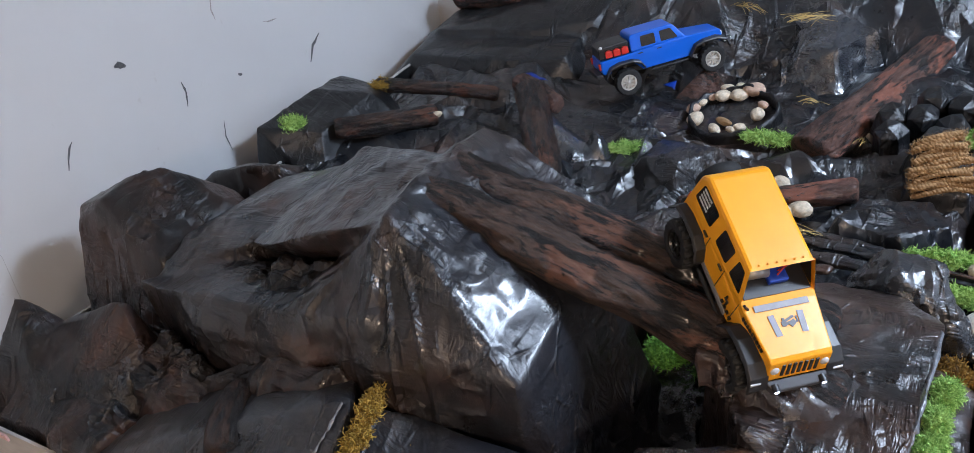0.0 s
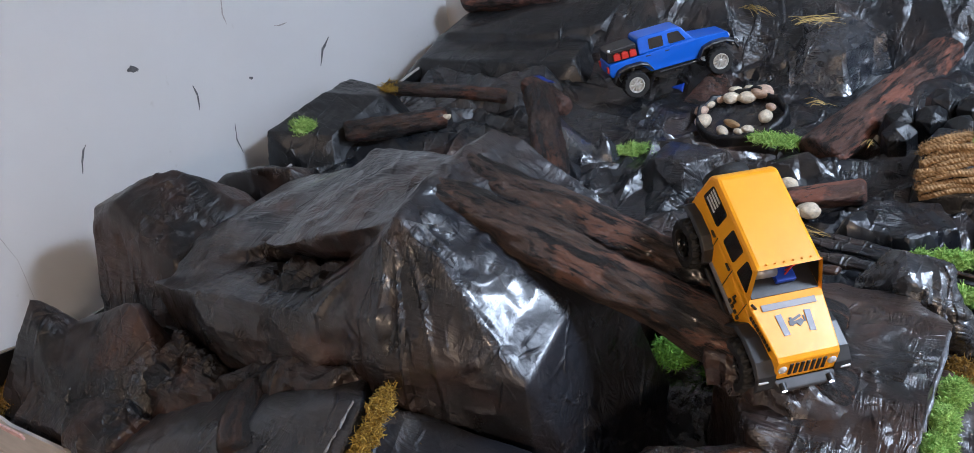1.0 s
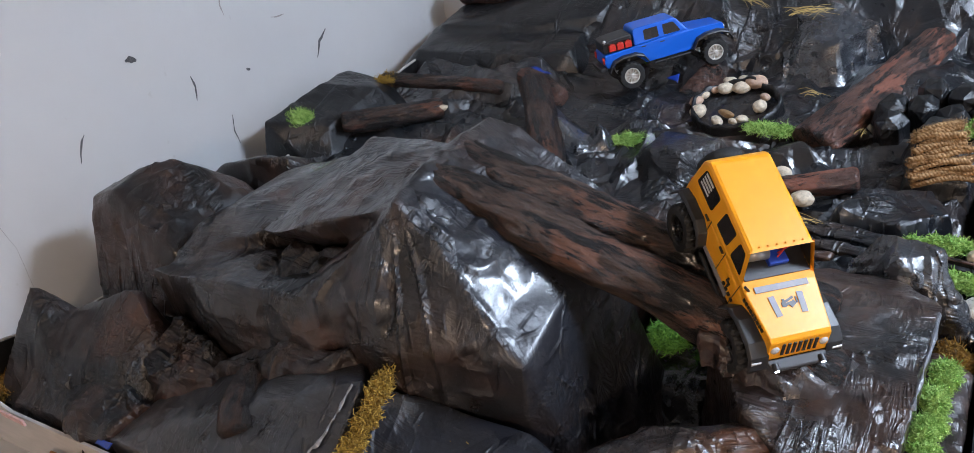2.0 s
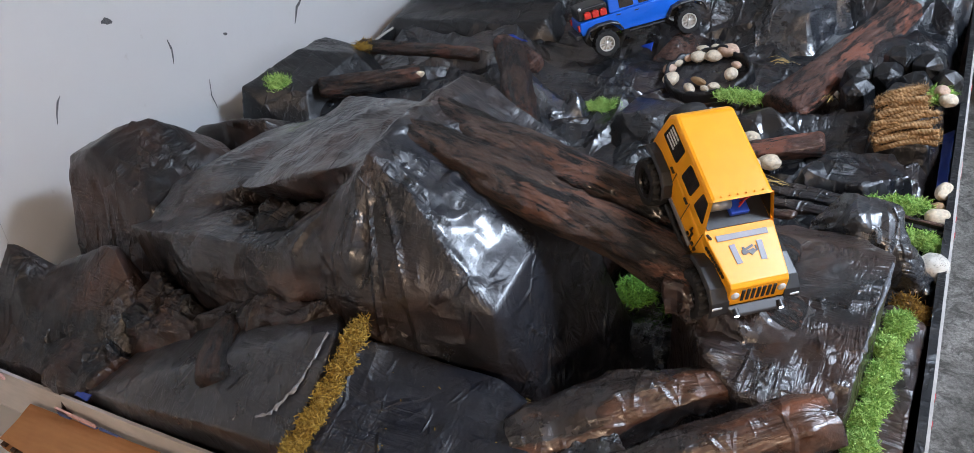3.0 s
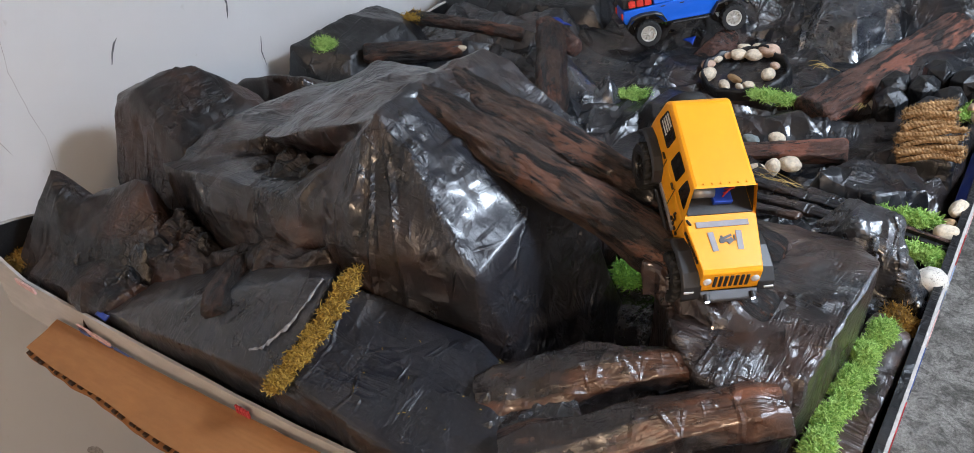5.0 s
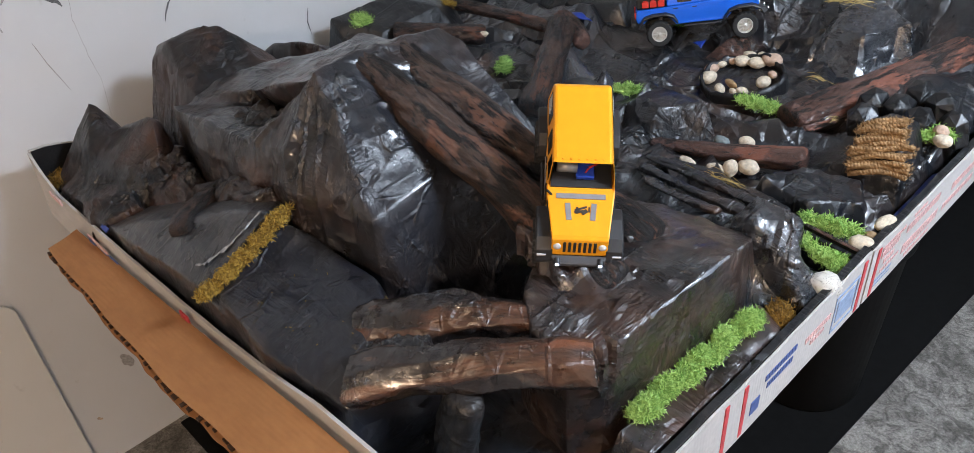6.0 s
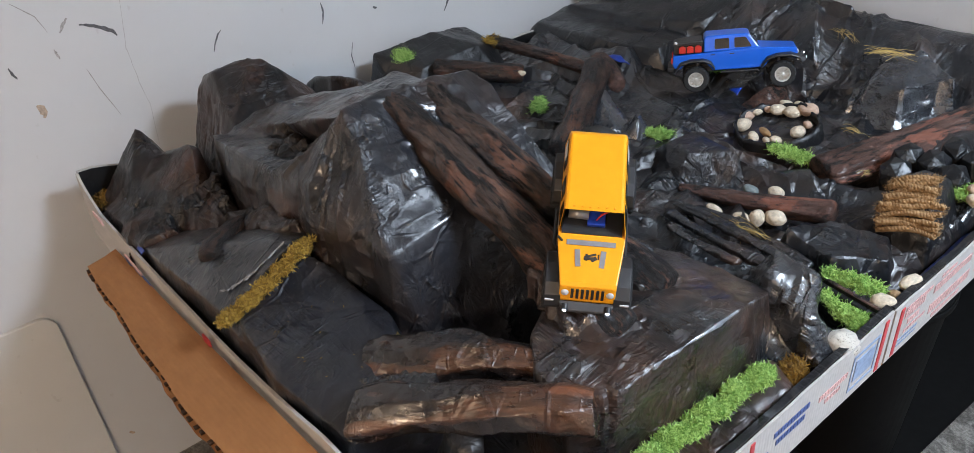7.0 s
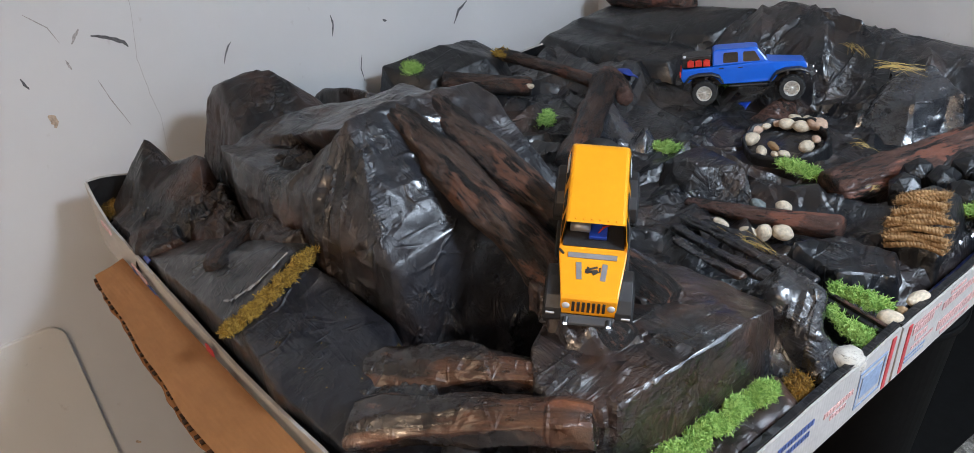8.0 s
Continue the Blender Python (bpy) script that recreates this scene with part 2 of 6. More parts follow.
TINTED = plain("tinted_window", (0.012, 0.012, 0.013), 0.10, grain=0.1, coat=0.6)
DECAL = plain("black_decal", (0.03, 0.022, 0.018), 0.45, grain=0.2)
DECAL_GREY = plain("grey_decal", (0.23, 0.22, 0.23), 0.45, grain=0.15)
DECAL_WHITE = plain("white_decal", (0.65, 0.65, 0.65), 0.5)
LENS = plain("headlight_lens", (0.55, 0.55, 0.56), 0.15, grain=0.1)
RED = plain("red_plastic", (0.55, 0.030, 0.018), 0.35)
WIRE_BLUE = plain("blue_plastic_part", (0.02, 0.06, 0.42), 0.35)
MOTOR = plain("grey_motor_can", (0.33, 0.33, 0.33), 0.35, metal=0.6)
STONE = plain("pale_pebble", (0.56, 0.48, 0.36), 0.62, grain=0.28, scale=3.2, relief=0.0012)
STONE_SPECK = speckled_stone_material()
STONE_PINK = plain("pinkish_pebble", (0.48, 0.34, 0.25), 0.60, grain=0.22, scale=3.2, relief=0.0012)
STONE_GREY = plain("grey_green_pebble", (0.16, 0.19, 0.19), 0.55, grain=0.2, scale=3.2, relief=0.0012)
STONE_TAN = plain("tan_pebble", (0.30, 0.19, 0.09), 0.5, grain=0.25, scale=3.2, relief=0.0012)
STRAW = plain("dry_straw", (0.46, 0.33, 0.10), 0.65, grain=0.3, scale=90)
BLUE_TAPE_AND_GLOW = plain("blue_tape_and_glow", (0.010, 0.035, 0.26), 0.30, grain=0.25, scale=30)
# table, mat and bin: black, deepened to hold the shade under the table
TABLE_BLACK_SHADED = plain("black_table_shaded", (0.005, 0.005, 0.005), 0.9, grain=0.3, spec=0.1)
BIN_BLACK_SHADED = plain("black_bin_plastic_shaded", (0.005, 0.005, 0.005), 0.7, grain=0.2, spec=0.12)
PRINT_RED = plain("red_print", (0.50, 0.055, 0.060), 0.55, grain=0.25, scale=120)
PRINT_FADED = plain("faded_red_print", (0.60, 0.38, 0.36), 0.6, grain=0.3, scale=200)
PRINT_BLUE = plain("blue_print", (0.065, 0.10, 0.27), 0.55, grain=0.25, scale=150)
PRINT_PALE = plain("pale_blue_print", (0.26, 0.33, 0.47), 0.6, grain=0.2, scale=150)


def moss_material(name, tips, roots):
    n = Nodes(name)
    per = n.add("ShaderNodeNewGeometry").outputs["Random Per Island"]
    n.put("Base Color", n.mix(n.ramp(per, (0.1, 0.0), (0.9, 1.0)), roots, tips))
    n.put("Roughness", 0.7).put("Specular IOR Level", 0.25)
    return n.mat


MOSS = moss_material("green_moss", (0.48, 0.68, 0.20), (0.14, 0.29, 0.045))
MOSS_DARK = moss_material("dark_green_moss", (0.19, 0.40, 0.060), (0.055, 0.16, 0.022))
MOSS_YELLOW = moss_material("dry_yellow_moss", (0.47, 0.32, 0.060), (0.17, 0.105, 0.018))
MOSS_RUST = moss_material("rust_yellow_moss", (0.31, 0.17, 0.025), (0.10, 0.055, 0.012))


def cardboard(name, colour):
    n = Nodes(name)
    fibre = n.noise(120, 5, 0.6, (0.25, 1, 1))
    blot = n.noise(11, 4, 0.6)
    flute = n.add("ShaderNodeTexWave")
    flute.wave_type, flute.bands_direction = "BANDS", "Y"
    flute.inputs["Scale"].default_value = 55
    n.link(n.coord.outputs["Object"], flute.inputs["Vector"])
    c = n.mix(n.ramp(fibre, (0.35, 0.0), (0.7, 1.0)), tuple(v * 0.86 for v in colour), colour)
    n.put("Base Color", n.mix(n.ramp(blot, (0.5, 0.0), (0.75, 0.5)), c, tuple(v * 0.72 for v in colour)))
    n.put("Roughness", 0.75).put("Specular IOR Level", 0.25)
    n.bump(flute.outputs["Fac"], 0.0004, 0.3)
    return n.mat


KRAFT = cardboard("brown_cardboard", (0.33, 0.150, 0.052))
FLUTE_SHADE = cardboard("flute_opening_shade", (0.055, 0.030, 0.016))
CARD_WHITE = cardboard("white_cardboard", (0.50, 0.475, 0.45))


def rope_material():
    n = Nodes("jute_rope")
    twist = n.noise(260, 3, 0.5, (0.35, 1, 1))
    n.put("Base Color", n.mix(n.ramp(twist, (0.3, 0.0), (0.7, 1.0)), (0.20, 0.115, 0.050), (0.47, 0.30, 0.145)))
    n.put("Roughness", 0.85).put("Specular IOR Level", 0.2)
    n.bump(n.noise(500, 3), 0.0008, 0.7)
    return n.mat


ROPE = rope_material()


def carpet_material():
    n = Nodes("grey_carpet")
    tuft = n.noise(150, 6, 0.75)
    mid = n.noise(24, 5, 0.7, warp=1.2)
    big = n.noise(6, 5, 0.65, warp=0.6)
    c = n.mix(n.ramp(tuft, (0.32, 0.0), (0.68, 1.0)), (0.20, 0.19, 0.17), (0.60, 0.57, 0.52))
    c = n.mix(n.ramp(mid, (0.38, 0.65), (0.56, 0.0)), c, (0.060, 0.056, 0.050))
    n.put("Base Color", n.mix(n.ramp(big, (0.36, 0.6), (0.56, 0.0)), c, (0.085, 0.080, 0.070)))
    n.put("Roughness", 0.95).put("Specular IOR Level", 0.1)
    n.bump(n.math("ADD", tuft, n.math("MULTIPLY", mid, 1.5)), 0.012, 0.9)
    return n.mat


CARPET = carpet_material()
LAMP_GLOW = bpy.data.materials.new("lamp_diffuser")
LAMP_GLOW.use_nodes = True
LAMP_GLOW.node_tree.nodes["Principled BSDF"].inputs["Emission Color"].default_value = (0.95, 0.98, 1.0, 1)
LAMP_GLOW.node_tree.nodes["Principled BSDF"].inputs["Emission Strength"].default_value = 4.0
LED = bpy.data.materials.new("white_led")
LED.use_nodes = True
LED.node_tree.nodes["Principled BSDF"].inputs["Emission Color"].default_value = (0.85, 0.9, 1.0, 1)
LED.node_tree.nodes["Principled BSDF"].inputs["Emission Strength"].default_value = 14.0

# ---- building helpers ----


def mesh_of(bm, name, material, smooth=False):
    me = bpy.data.meshes.new(name)
    bm.to_mesh(me)
    bm.free()
    me.materials.append(material)
    if smooth:
        me.polygons.foreach_set("use_smooth", [True] * len(me.polygons))
    return me


def thing(name, label, category, m=None, group="", kind=""):
    """An Empty that carries the parts of a thing."""
    ob = new(name)
    ob.empty_display_size = 0.02
    ob.matrix_world = m or Matrix()
    return tagged(ob, label, category, group, kind)


def part(name, bm, material, parent, label="", smooth=False, bevel=0.0):
    me = bm if isinstance(bm, bpy.types.Mesh) else mesh_of(bm, name, material, smooth)
    ob = new(name, me)
    ob.parent = parent
    if bevel:
        mod = ob.modifiers.new("bevel", "BEVEL")
        mod.width, mod.segments, mod.limit_method, mod.angle_limit = bevel, 2, "ANGLE", radians(32)
    return tagged(ob, label)


def single(name, bm, material, label, category, m=None, group="", kind="", smooth=False, bevel=0.0):
    """A thing of one mesh."""
    me = bm if isinstance(bm, bpy.types.Mesh) else mesh_of(bm, name, material, smooth)
    ob = new(name, me)
    ob.matrix_world = m or Matrix()
    if bevel:
        mod = ob.modifiers.new("bevel", "BEVEL")
        mod.width, mod.segments, mod.limit_method, mod.angle_limit = bevel, 2, "ANGLE", radians(32)
    return tagged(ob, label, category, group, kind)


def add_box(bm, x0, x1, y0, y1, z0, z1, m=None):
    vs = [bm.verts.new(((m @ Vector(p)) if m else p)) for p in
          ((x0, y0, z0), (x1, y0, z0), (x1, y1, z0), (x0, y1, z0), (x0, y0, z1), (x1, y0, z1), (x1, y1, z1), (x0, y1, z1))]
    for f in ((3, 2, 1, 0), (4, 5, 6, 7), (0, 1, 5, 4), (1, 2, 6, 5), (2, 3, 7, 6), (3, 0, 4, 7)):
        bm.faces.new([vs[i] for i in f])
    return bm


def box(x0, x1, y0, y1, z0, z1, m=None):
    return add_box(bmesh.new(), x0, x1, y0, y1, z0, z1, m)


def add_tube(bm, points, radius, sides=6, taper=1.0):
    """A tube along points, closed at both ends."""
    rings = []
    n = len(points)
    for i, p in enumerate(points):
        p = Vector(p)
        d = (Vector(points[min(i + 1, n - 1)]) - Vector(points[max(i - 1, 0)])).normalized()
        side = d.orthogonal().normalized() if abs(d.z) > 0.95 else d.cross(Vector((0, 0, 1))).normalized()
        up = side.cross(d)
        r = radius * (1 + (taper - 1) * i / (n - 1))
        rings.append([bm.verts.new(p + r * (math.cos(a) * side + math.sin(a) * up)) for a in [2 * math.pi * k / sides for k in range(sides)]])
    for a, b in zip(rings, rings[1:]):
        for k in range(sides):
            bm.faces.new((a[k], a[(k + 1) % sides], b[(k + 1) % sides], b[k]))
    bm.faces.new(rings[0][::-1])
    bm.faces.new(rings[-1])
    return bm


def add_revolve(bm, profile, segments=32, m=None):
    """A profile of (radius, along) turned about the local y axis."""
    rings = []
    for k in range(segments):
        a = 2 * math.pi * k / segments
        ring = []
        for r, y in profile:
            p = Vector((r * math.cos(a), y, r * math.sin(a)))
            ring.append(bm.verts.new(m @ p if m else p))
        rings.append(ring)
    for k in range(segments):
        a, b = rings[k], rings[(k + 1) % segments]
        for i in range(len(profile) - 1):
            bm.faces.new((a[i], b[i], b[i + 1], a[i + 1]))
    return bm


# ---- noise on arrays ----


def lattice(i, j, k, seed):
    h = (i * 374761393 + j * 668265263 + k * 1274126177 + seed * 974634777) & 0xFFFFFFFF
    h = ((h ^ (h >> 13)) * 1274126177) & 0xFFFFFFFF
    h = ((h ^ (h >> 16)) * 2246822519) & 0xFFFFFFFF
    return ((h ^ (h >> 15)) & 0xFFFF) / 65535.0


def vnoise(p, seed=0):
    """Smooth value noise in -1..1 at the points p (n x 3)."""
    f = np.floor(p)
    i, j, k = (f[:, a].astype(np.int64) for a in range(3))
    u = p - f
    u = u * u * u * (u * (u * 6 - 15) + 10)
    out = 0.0
    for a in (0, 1):
        for b in (0, 1):
            for c in (0, 1):
                w = (u[:, 0] if a else 1 - u[:, 0]) * (u[:, 1] if b else 1 - u[:, 1]) * (u[:, 2] if c else 1 - u[:, 2])
                out = out + w * lattice(i + a, j + b, k + c, seed)
    return out * 2 - 1


def folds(p, size, seed, stretch=(1, 1, 1)):
    """Sharp folds like those of creased film: 0 in the creases, up to 1."""
    q = p * np.array(stretch) / size
    w = np.stack([vnoise(q * 0.7 + 17.3 * a, seed + a) for a in (1, 2, 3)], 1)
    q = q + 0.55 * w
    return np.minimum(np.abs(vnoise(q, seed + 7)) * 1.6, 1) * 0.65 + np.minimum(np.abs(vnoise(q * 2.1, seed + 8)) * 1.6, 1) * 0.35


def crumple(p, size, seed, turns=5):
    """Straight sharp creases in many directions, each fading out: facets of crumpled film, about 0..1."""
    rng = np.random.RandomState(seed)
    h = 0.0
    for i in range(turns):
        d = rng.normal(size=3)
        f = rng.uniform(0.55, 1.5) / size
        ph = p @ (d / np.linalg.norm(d)) * f + 0.30 * vnoise(p / (2.4 * size), seed + i) + rng.uniform()
        mask = np.clip(vnoise(p / (2.0 * size), seed + 30 + i) * 1.6 + 0.25, 0, 1)
        h = h + np.abs(ph - np.floor(ph) - 0.5) * 2 * mask / (f * size)
    return h / (0.42 * turns)


def hull_mesh(points):
    bm = bmesh.new()
    vs = [bm.verts.new(p) for p in points]
    r = bmesh.ops.convex_hull(bm, input=vs)
    inner = [g for g in r["geom_interior"] + r["geom_unused"] if isinstance(g, bmesh.types.BMVert) and g.is_valid]
    bmesh.ops.delete(bm, geom=list(set(inner)), context="VERTS")
    return bm


def faceted(me, ratio, angle=16):
    """Reduce a creased skin to uneven flat facets that meet in sharp edges, like crumpled film."""
    ob = new("tmp", me)
    mod = ob.modifiers.new("decimate", "DECIMATE")
    mod.ratio = ratio
    out = bpy.data.meshes.new_from_object(ob.evaluated_get(bpy.context.evaluated_depsgraph_get()))
    bpy.data.objects.remove(ob)
    bpy.data.meshes.remove(me)
    out.polygons.foreach_set("use_smooth", [True] * len(out.polygons))
    out.set_sharp_from_angle(angle=radians(angle))
    return out


def drape(name, hulls, material, label, category="rock", voxel=0.0031, soften=10, fold=0.006, fine=0.0022, seed=1, fill=40, stretch=(1, 1, 0.45), size=0.055, group="film-covered rocks", pleats=(), facet=0.0):
    """Film drawn over one or more blocks: the blocks become one skin, which is softened and then creased."""
    bm = bmesh.new()
    for pts in hulls:
        h = hull_mesh(pts)
        tmp = bpy.data.meshes.new("tmp")
        h.to_mesh(tmp)
        h.free()
        bm.from_mesh(tmp)
        bpy.data.meshes.remove(tmp)
    me = bpy.data.meshes.new(name)
    bm.to_mesh(me)
    bm.free()
    ob = new("tmp", me)
    mod = ob.modifiers.new("remesh", "REMESH")
    mod.mode, mod.voxel_size = "VOXEL", voxel
    done = bpy.data.meshes.new_from_object(ob.evaluated_get(bpy.context.evaluated_depsgraph_get()))
    bpy.data.objects.remove(ob)
    bpy.data.meshes.remove(me)
    n = len(done.vertices)
    co = np.empty(n * 3)
    done.vertices.foreach_get("co", co)
    co = co.reshape(-1, 3)
    ed = np.empty(len(done.edges) * 2, dtype=np.int64)
    done.edges.foreach_get("vertices", ed)
    ed = ed.reshape(-1, 2)
    deg = np.bincount(ed.ravel(), minlength=n)[:, None]
    def around():
        return np.stack([np.bincount(ed[:, 0], co[ed[:, 1], a], n) + np.bincount(ed[:, 1], co[ed[:, 0], a], n) for a in range(3)], 1) / np.maximum(deg, 1)

    def normals():
        done.vertices.foreach_set("co", co.ravel())
        done.update()
        out = np.empty(n * 3)
        done.vertices.foreach_get("normal", out)
        return out.reshape(-1, 3)

    for _ in range(soften):
        co = co * 0.4 + 0.6 * around()
    for k in range(fill):
        if k % 12 == 0:
            no = normals()
        out = np.maximum(((around() - co) * no).sum(1), 0)
        co = co + no * (0.9 * out)[:, None]
    no = normals()
    q = co * np.array(stretch)

    def pinch(scale, k, sharp):
        w = np.stack([vnoise(q / scale * 0.6, seed + k + a) for a in (1, 2, 3)], 1)
        return np.clip(1 - np.abs(vnoise(q / scale + 0.6 * w, seed + k + 5)) * sharp, 0, 1) ** 1.3

    where = np.clip(vnoise(co / 0.08, seed + 70) * 1.6 + 0.55, 0, 1)
    d = fold * (1.5 * (crumple(q, size * 1.5, seed) - 0.45) + 0.7 * pinch(size * 1.5, 0, 5.0) * where)
    d = d + fine * (1.6 * (crumple(q, size * 0.45, seed + 200) - 0.45) * (0.3 + where)) + 0.004 * vnoise(co / 0.10, seed + 90)
    for cx, cy, reach, count, high in pleats:
        dx, dy = co[:, 0] - cx, co[:, 1] - cy
        far = np.hypot(dx, dy)
        ang = np.arctan2(dy, dx)
        ring = np.stack([np.cos(ang) * count / 6.28, np.sin(ang) * count / 6.28, far * 9 + 0.6 * vnoise(co / 0.03, seed + 120)], 1)
        fade = np.clip((far - 0.02) / 0.05, 0, 1) * np.clip((reach - far) / (0.6 * reach), 0, 1)
        d = d + high * fade * (np.clip(1 - np.abs(vnoise(ring, seed + 130)) * 2.8, 0, 1) - 0.25)
    co = co + no * d[:, None]
    done.vertices.foreach_set("co", co.ravel())
    done.polygons.foreach_set("use_smooth", [True] * len(done.polygons))
    done.materials.clear()
    done.materials.append(material)
    if facet:
        done = faceted(done, facet)
    done.name = name
    done.update()
    return tagged(new(name, done), label, category, group)


def log(name, a, b, r0, r1, material, label, seed=1, lumps=0.005, squash=0.92, category="log", group="logs"):
    """A carved foam log from a to b; x runs along it."""
    a, b = Vector(a), Vector(b)
    d = b - a
    n, sides = max(24, int(d.length / 0.0035)), 64
    t = np.repeat(np.linspace(0, 1, n), sides)
    ang = np.tile(np.linspace(0, 2 * math.pi, sides, endpoint=False), n)
    cap = np.clip(np.minimum(t, 1 - t) * d.length / 0.012, 0, 1)
    base = (r0 + (r1 - r0) * t) * (0.72 + 0.28 * np.sqrt(1 - (1 - cap) ** 2))
    p = np.stack([t * d.length, np.cos(ang) * base, np.sin(ang) * base * squash], 1)
    rad = np.stack([0 * t, np.cos(ang), np.sin(ang)], 1)
    push = 0.7 * lumps * vnoise(p * np.array((16, 34, 34)), seed) + 1.0 * lumps * (folds(p, 0.018, seed + 3, (0.22, 1, 1)) - 0.55) + 0.3 * lumps * vnoise(p * np.array((90, 200, 200)), seed + 5)
    p = p + rad * push[:, None]
    bend = 0.006 * np.sin(t * math.pi) * (1 if seed % 2 else -1)
    p[:, 1] += bend
    bm = bmesh.new()
    vs = [bm.verts.new(q) for q in p]
    for i in range(n - 1):
        for k in range(sides):
            bm.faces.new((vs[i * sides + k], vs[i * sides + (k + 1) % sides], vs[(i + 1) * sides + (k + 1) % sides], vs[(i + 1) * sides + k]))
    bm.faces.new(vs[:sides][::-1])
    bm.faces.new(vs[-sides:])
    bmesh.ops.recalc_face_normals(bm, faces=bm.faces)
    turn = d.to_track_quat("X", "Z").to_matrix().to_4x4()
    return single(name, bm, material, label, category, Matrix.Translation(a) @ turn, group, smooth=True)

# ---- the room ----


def slab(name, x0, x1, y0, y1, z0, z1, material, label):
    return single(name, box(x0, x1, y0, y1, z0, z1), material, label, name.split("_")[0], kind="structure")


slab("floor", -0.1, 3.2, -3.3, 4.3, -0.10, 0.0, CARPET, "mottled grey shaggy carpet floor")
slab("ceiling", -0.1, 3.2, -3.3, 4.3, CEILING, CEILING + 0.1, CEILING_PAINT, "plain white painted ceiling")
slab("wall_west", -0.12, 0.0, -3.3, 4.3, 0.0, CEILING, WALL, "white painted wall with scuffs, a crack and chips")
slab("wall_north", 0.0, 0.985, 1.384, 1.50, 0.0, CEILING, WALL, "white painted wall behind the rock course")
slab("wall_far", 0.0, 3.1, 4.2, 4.3, 0.0, CEILING, WALL, "plain white far wall")
# unseen walls added for bounced light; the east one brightens the film's reflections
slab("wall_east", 3.1, 3.2, -3.3, 4.2, 0.0, CEILING, WALL, "plain white side wall, unseen, placed to reflect light onto the film")
slab("wall_south", -0.1, 3.1, -3.4, -3.3, 0.0, CEILING, WALL, "plain white rear wall, unseen, closing the room for bounced light")


def rounded_panel(name, y0, y1, z0, z1, r, material, label):
    bm = bmesh.new()
    pts = [(y0, z0), (y1, z0)]
    pts += [(y1 - r + r * math.cos(a), z1 - r + r * math.sin(a)) for a in [math.pi / 2 * k / 10 for k in range(11)]]
    pts += [(y0, z1)]
    front = [bm.verts.new((0.009, y, z)) for y, z in pts]
    back = [bm.verts.new((0.0, y, z)) for y, z in pts]
    bm.faces.new(front)
    for i in range(len(pts)):
        j = (i + 1) % len(pts)
        bm.faces.new((front[j], front[i], back[i], back[j]))
    bmesh.ops.recalc_face_normals(bm, faces=bm.faces)
    return single(name, bm, material, label, "panel", kind="structure", bevel=0.002)


rounded_panel("trim_panel", -0.95, -0.112, 0.02, 0.502, 0.035, PANEL, "white panel with a rounded corner fixed on the wall")


def scuff(points, width, material, label, name="scuff_mark"):
    """A thin mark on the west wall, from (y, z) points; thickest in its middle."""
    bm = bmesh.new()
    rng = random.Random(int(points[0][0] * 1e4) + 77)
    n = len(points)
    rows = []
    for i, (y, z) in enumerate(points):
        y1, z1 = points[min(i + 1, n - 1)]
        y0, z0 = points[max(i - 1, 0)]
        d = Vector((y1 - y0, z1 - z0)).normalized()
        w = width * (0.25 + 0.75 * math.sin(math.pi * (i + 0.35) / (n - 0.3))) * rng.uniform(0.7, 1.3) / 2
        rows.append((bm.verts.new((0.0006, y - d.y * w, z + d.x * w)), bm.verts.new((0.0006, y + d.y * w, z - d.x * w))))
    for (a, b), (c, e) in zip(rows, rows[1:]):
        bm.faces.new((a, b, e, c))
    bmesh.ops.recalc_face_normals(bm, faces=bm.faces)
    return single(name, bm, material, label, "wall mark", kind="structure")


def between(points, steps, jitter, seed):
    rng = random.Random(seed)
    out = []
    for (y0, z0), (y1, z1) in zip(points, points[1:]):
        for k in range(steps):
            f = k / steps
            out.append((y0 + (y1 - y0) * f + rng.uniform(-jitter, jitter), z0 + (z1 - z0) * f + rng.uniform(-jitter, jitter)))
    return out + [points[-1]]


scuff(between([(0.193, 1.12), (0.193, 1.063), (0.185, 1.008), (0.176, 0.957), (0.178, 0.926), (0.181, 0.875), (0.187, 0.841), (0.181, 0.776), (0.176, 0.70)], 4, 0.0009, 3), 0.0008, SCUFF_LIGHT, "thin wandering crack in the white wall", "wall_crack")
MARKS = [
    ([(0.112, 1.018), (0.130, 1.012), (0.145, 1.005), (0.163, 0.993), (0.168, 0.983)], 0.007, SCUFF),
    ([(0.357, 0.939), (0.348, 0.931), (0.341, 0.919), (0.333, 0.901)], 0.0035, SCUFF),
    ([(0.097, 1.035), (0.088, 1.026), (0.078, 1.013)], 0.005, SCUFF_LIGHT),
    ([(0.060, 0.989), (0.062, 0.980), (0.064, 0.970)], 0.004, SCUFF_LIGHT),
    ([(0.580, 0.934), (0.583, 0.913), (0.576, 0.889)], 0.004, SCUFF),
    ([(0.940, 0.876), (0.914, 0.860), (0.896, 0.831)], 0.006, SCUFF),
    ([(0.640, 0.829), (0.633, 0.800), (0.637, 0.769)], 0.0025, SCUFF),
    ([(-0.018, 0.979), (-0.015, 0.967), (-0.011, 0.957)], 0.004, SCUFF),
    ([(0.472, 1.009), (0.480, 1.010), (0.491, 1.002)], 0.009, SCUFF),
]
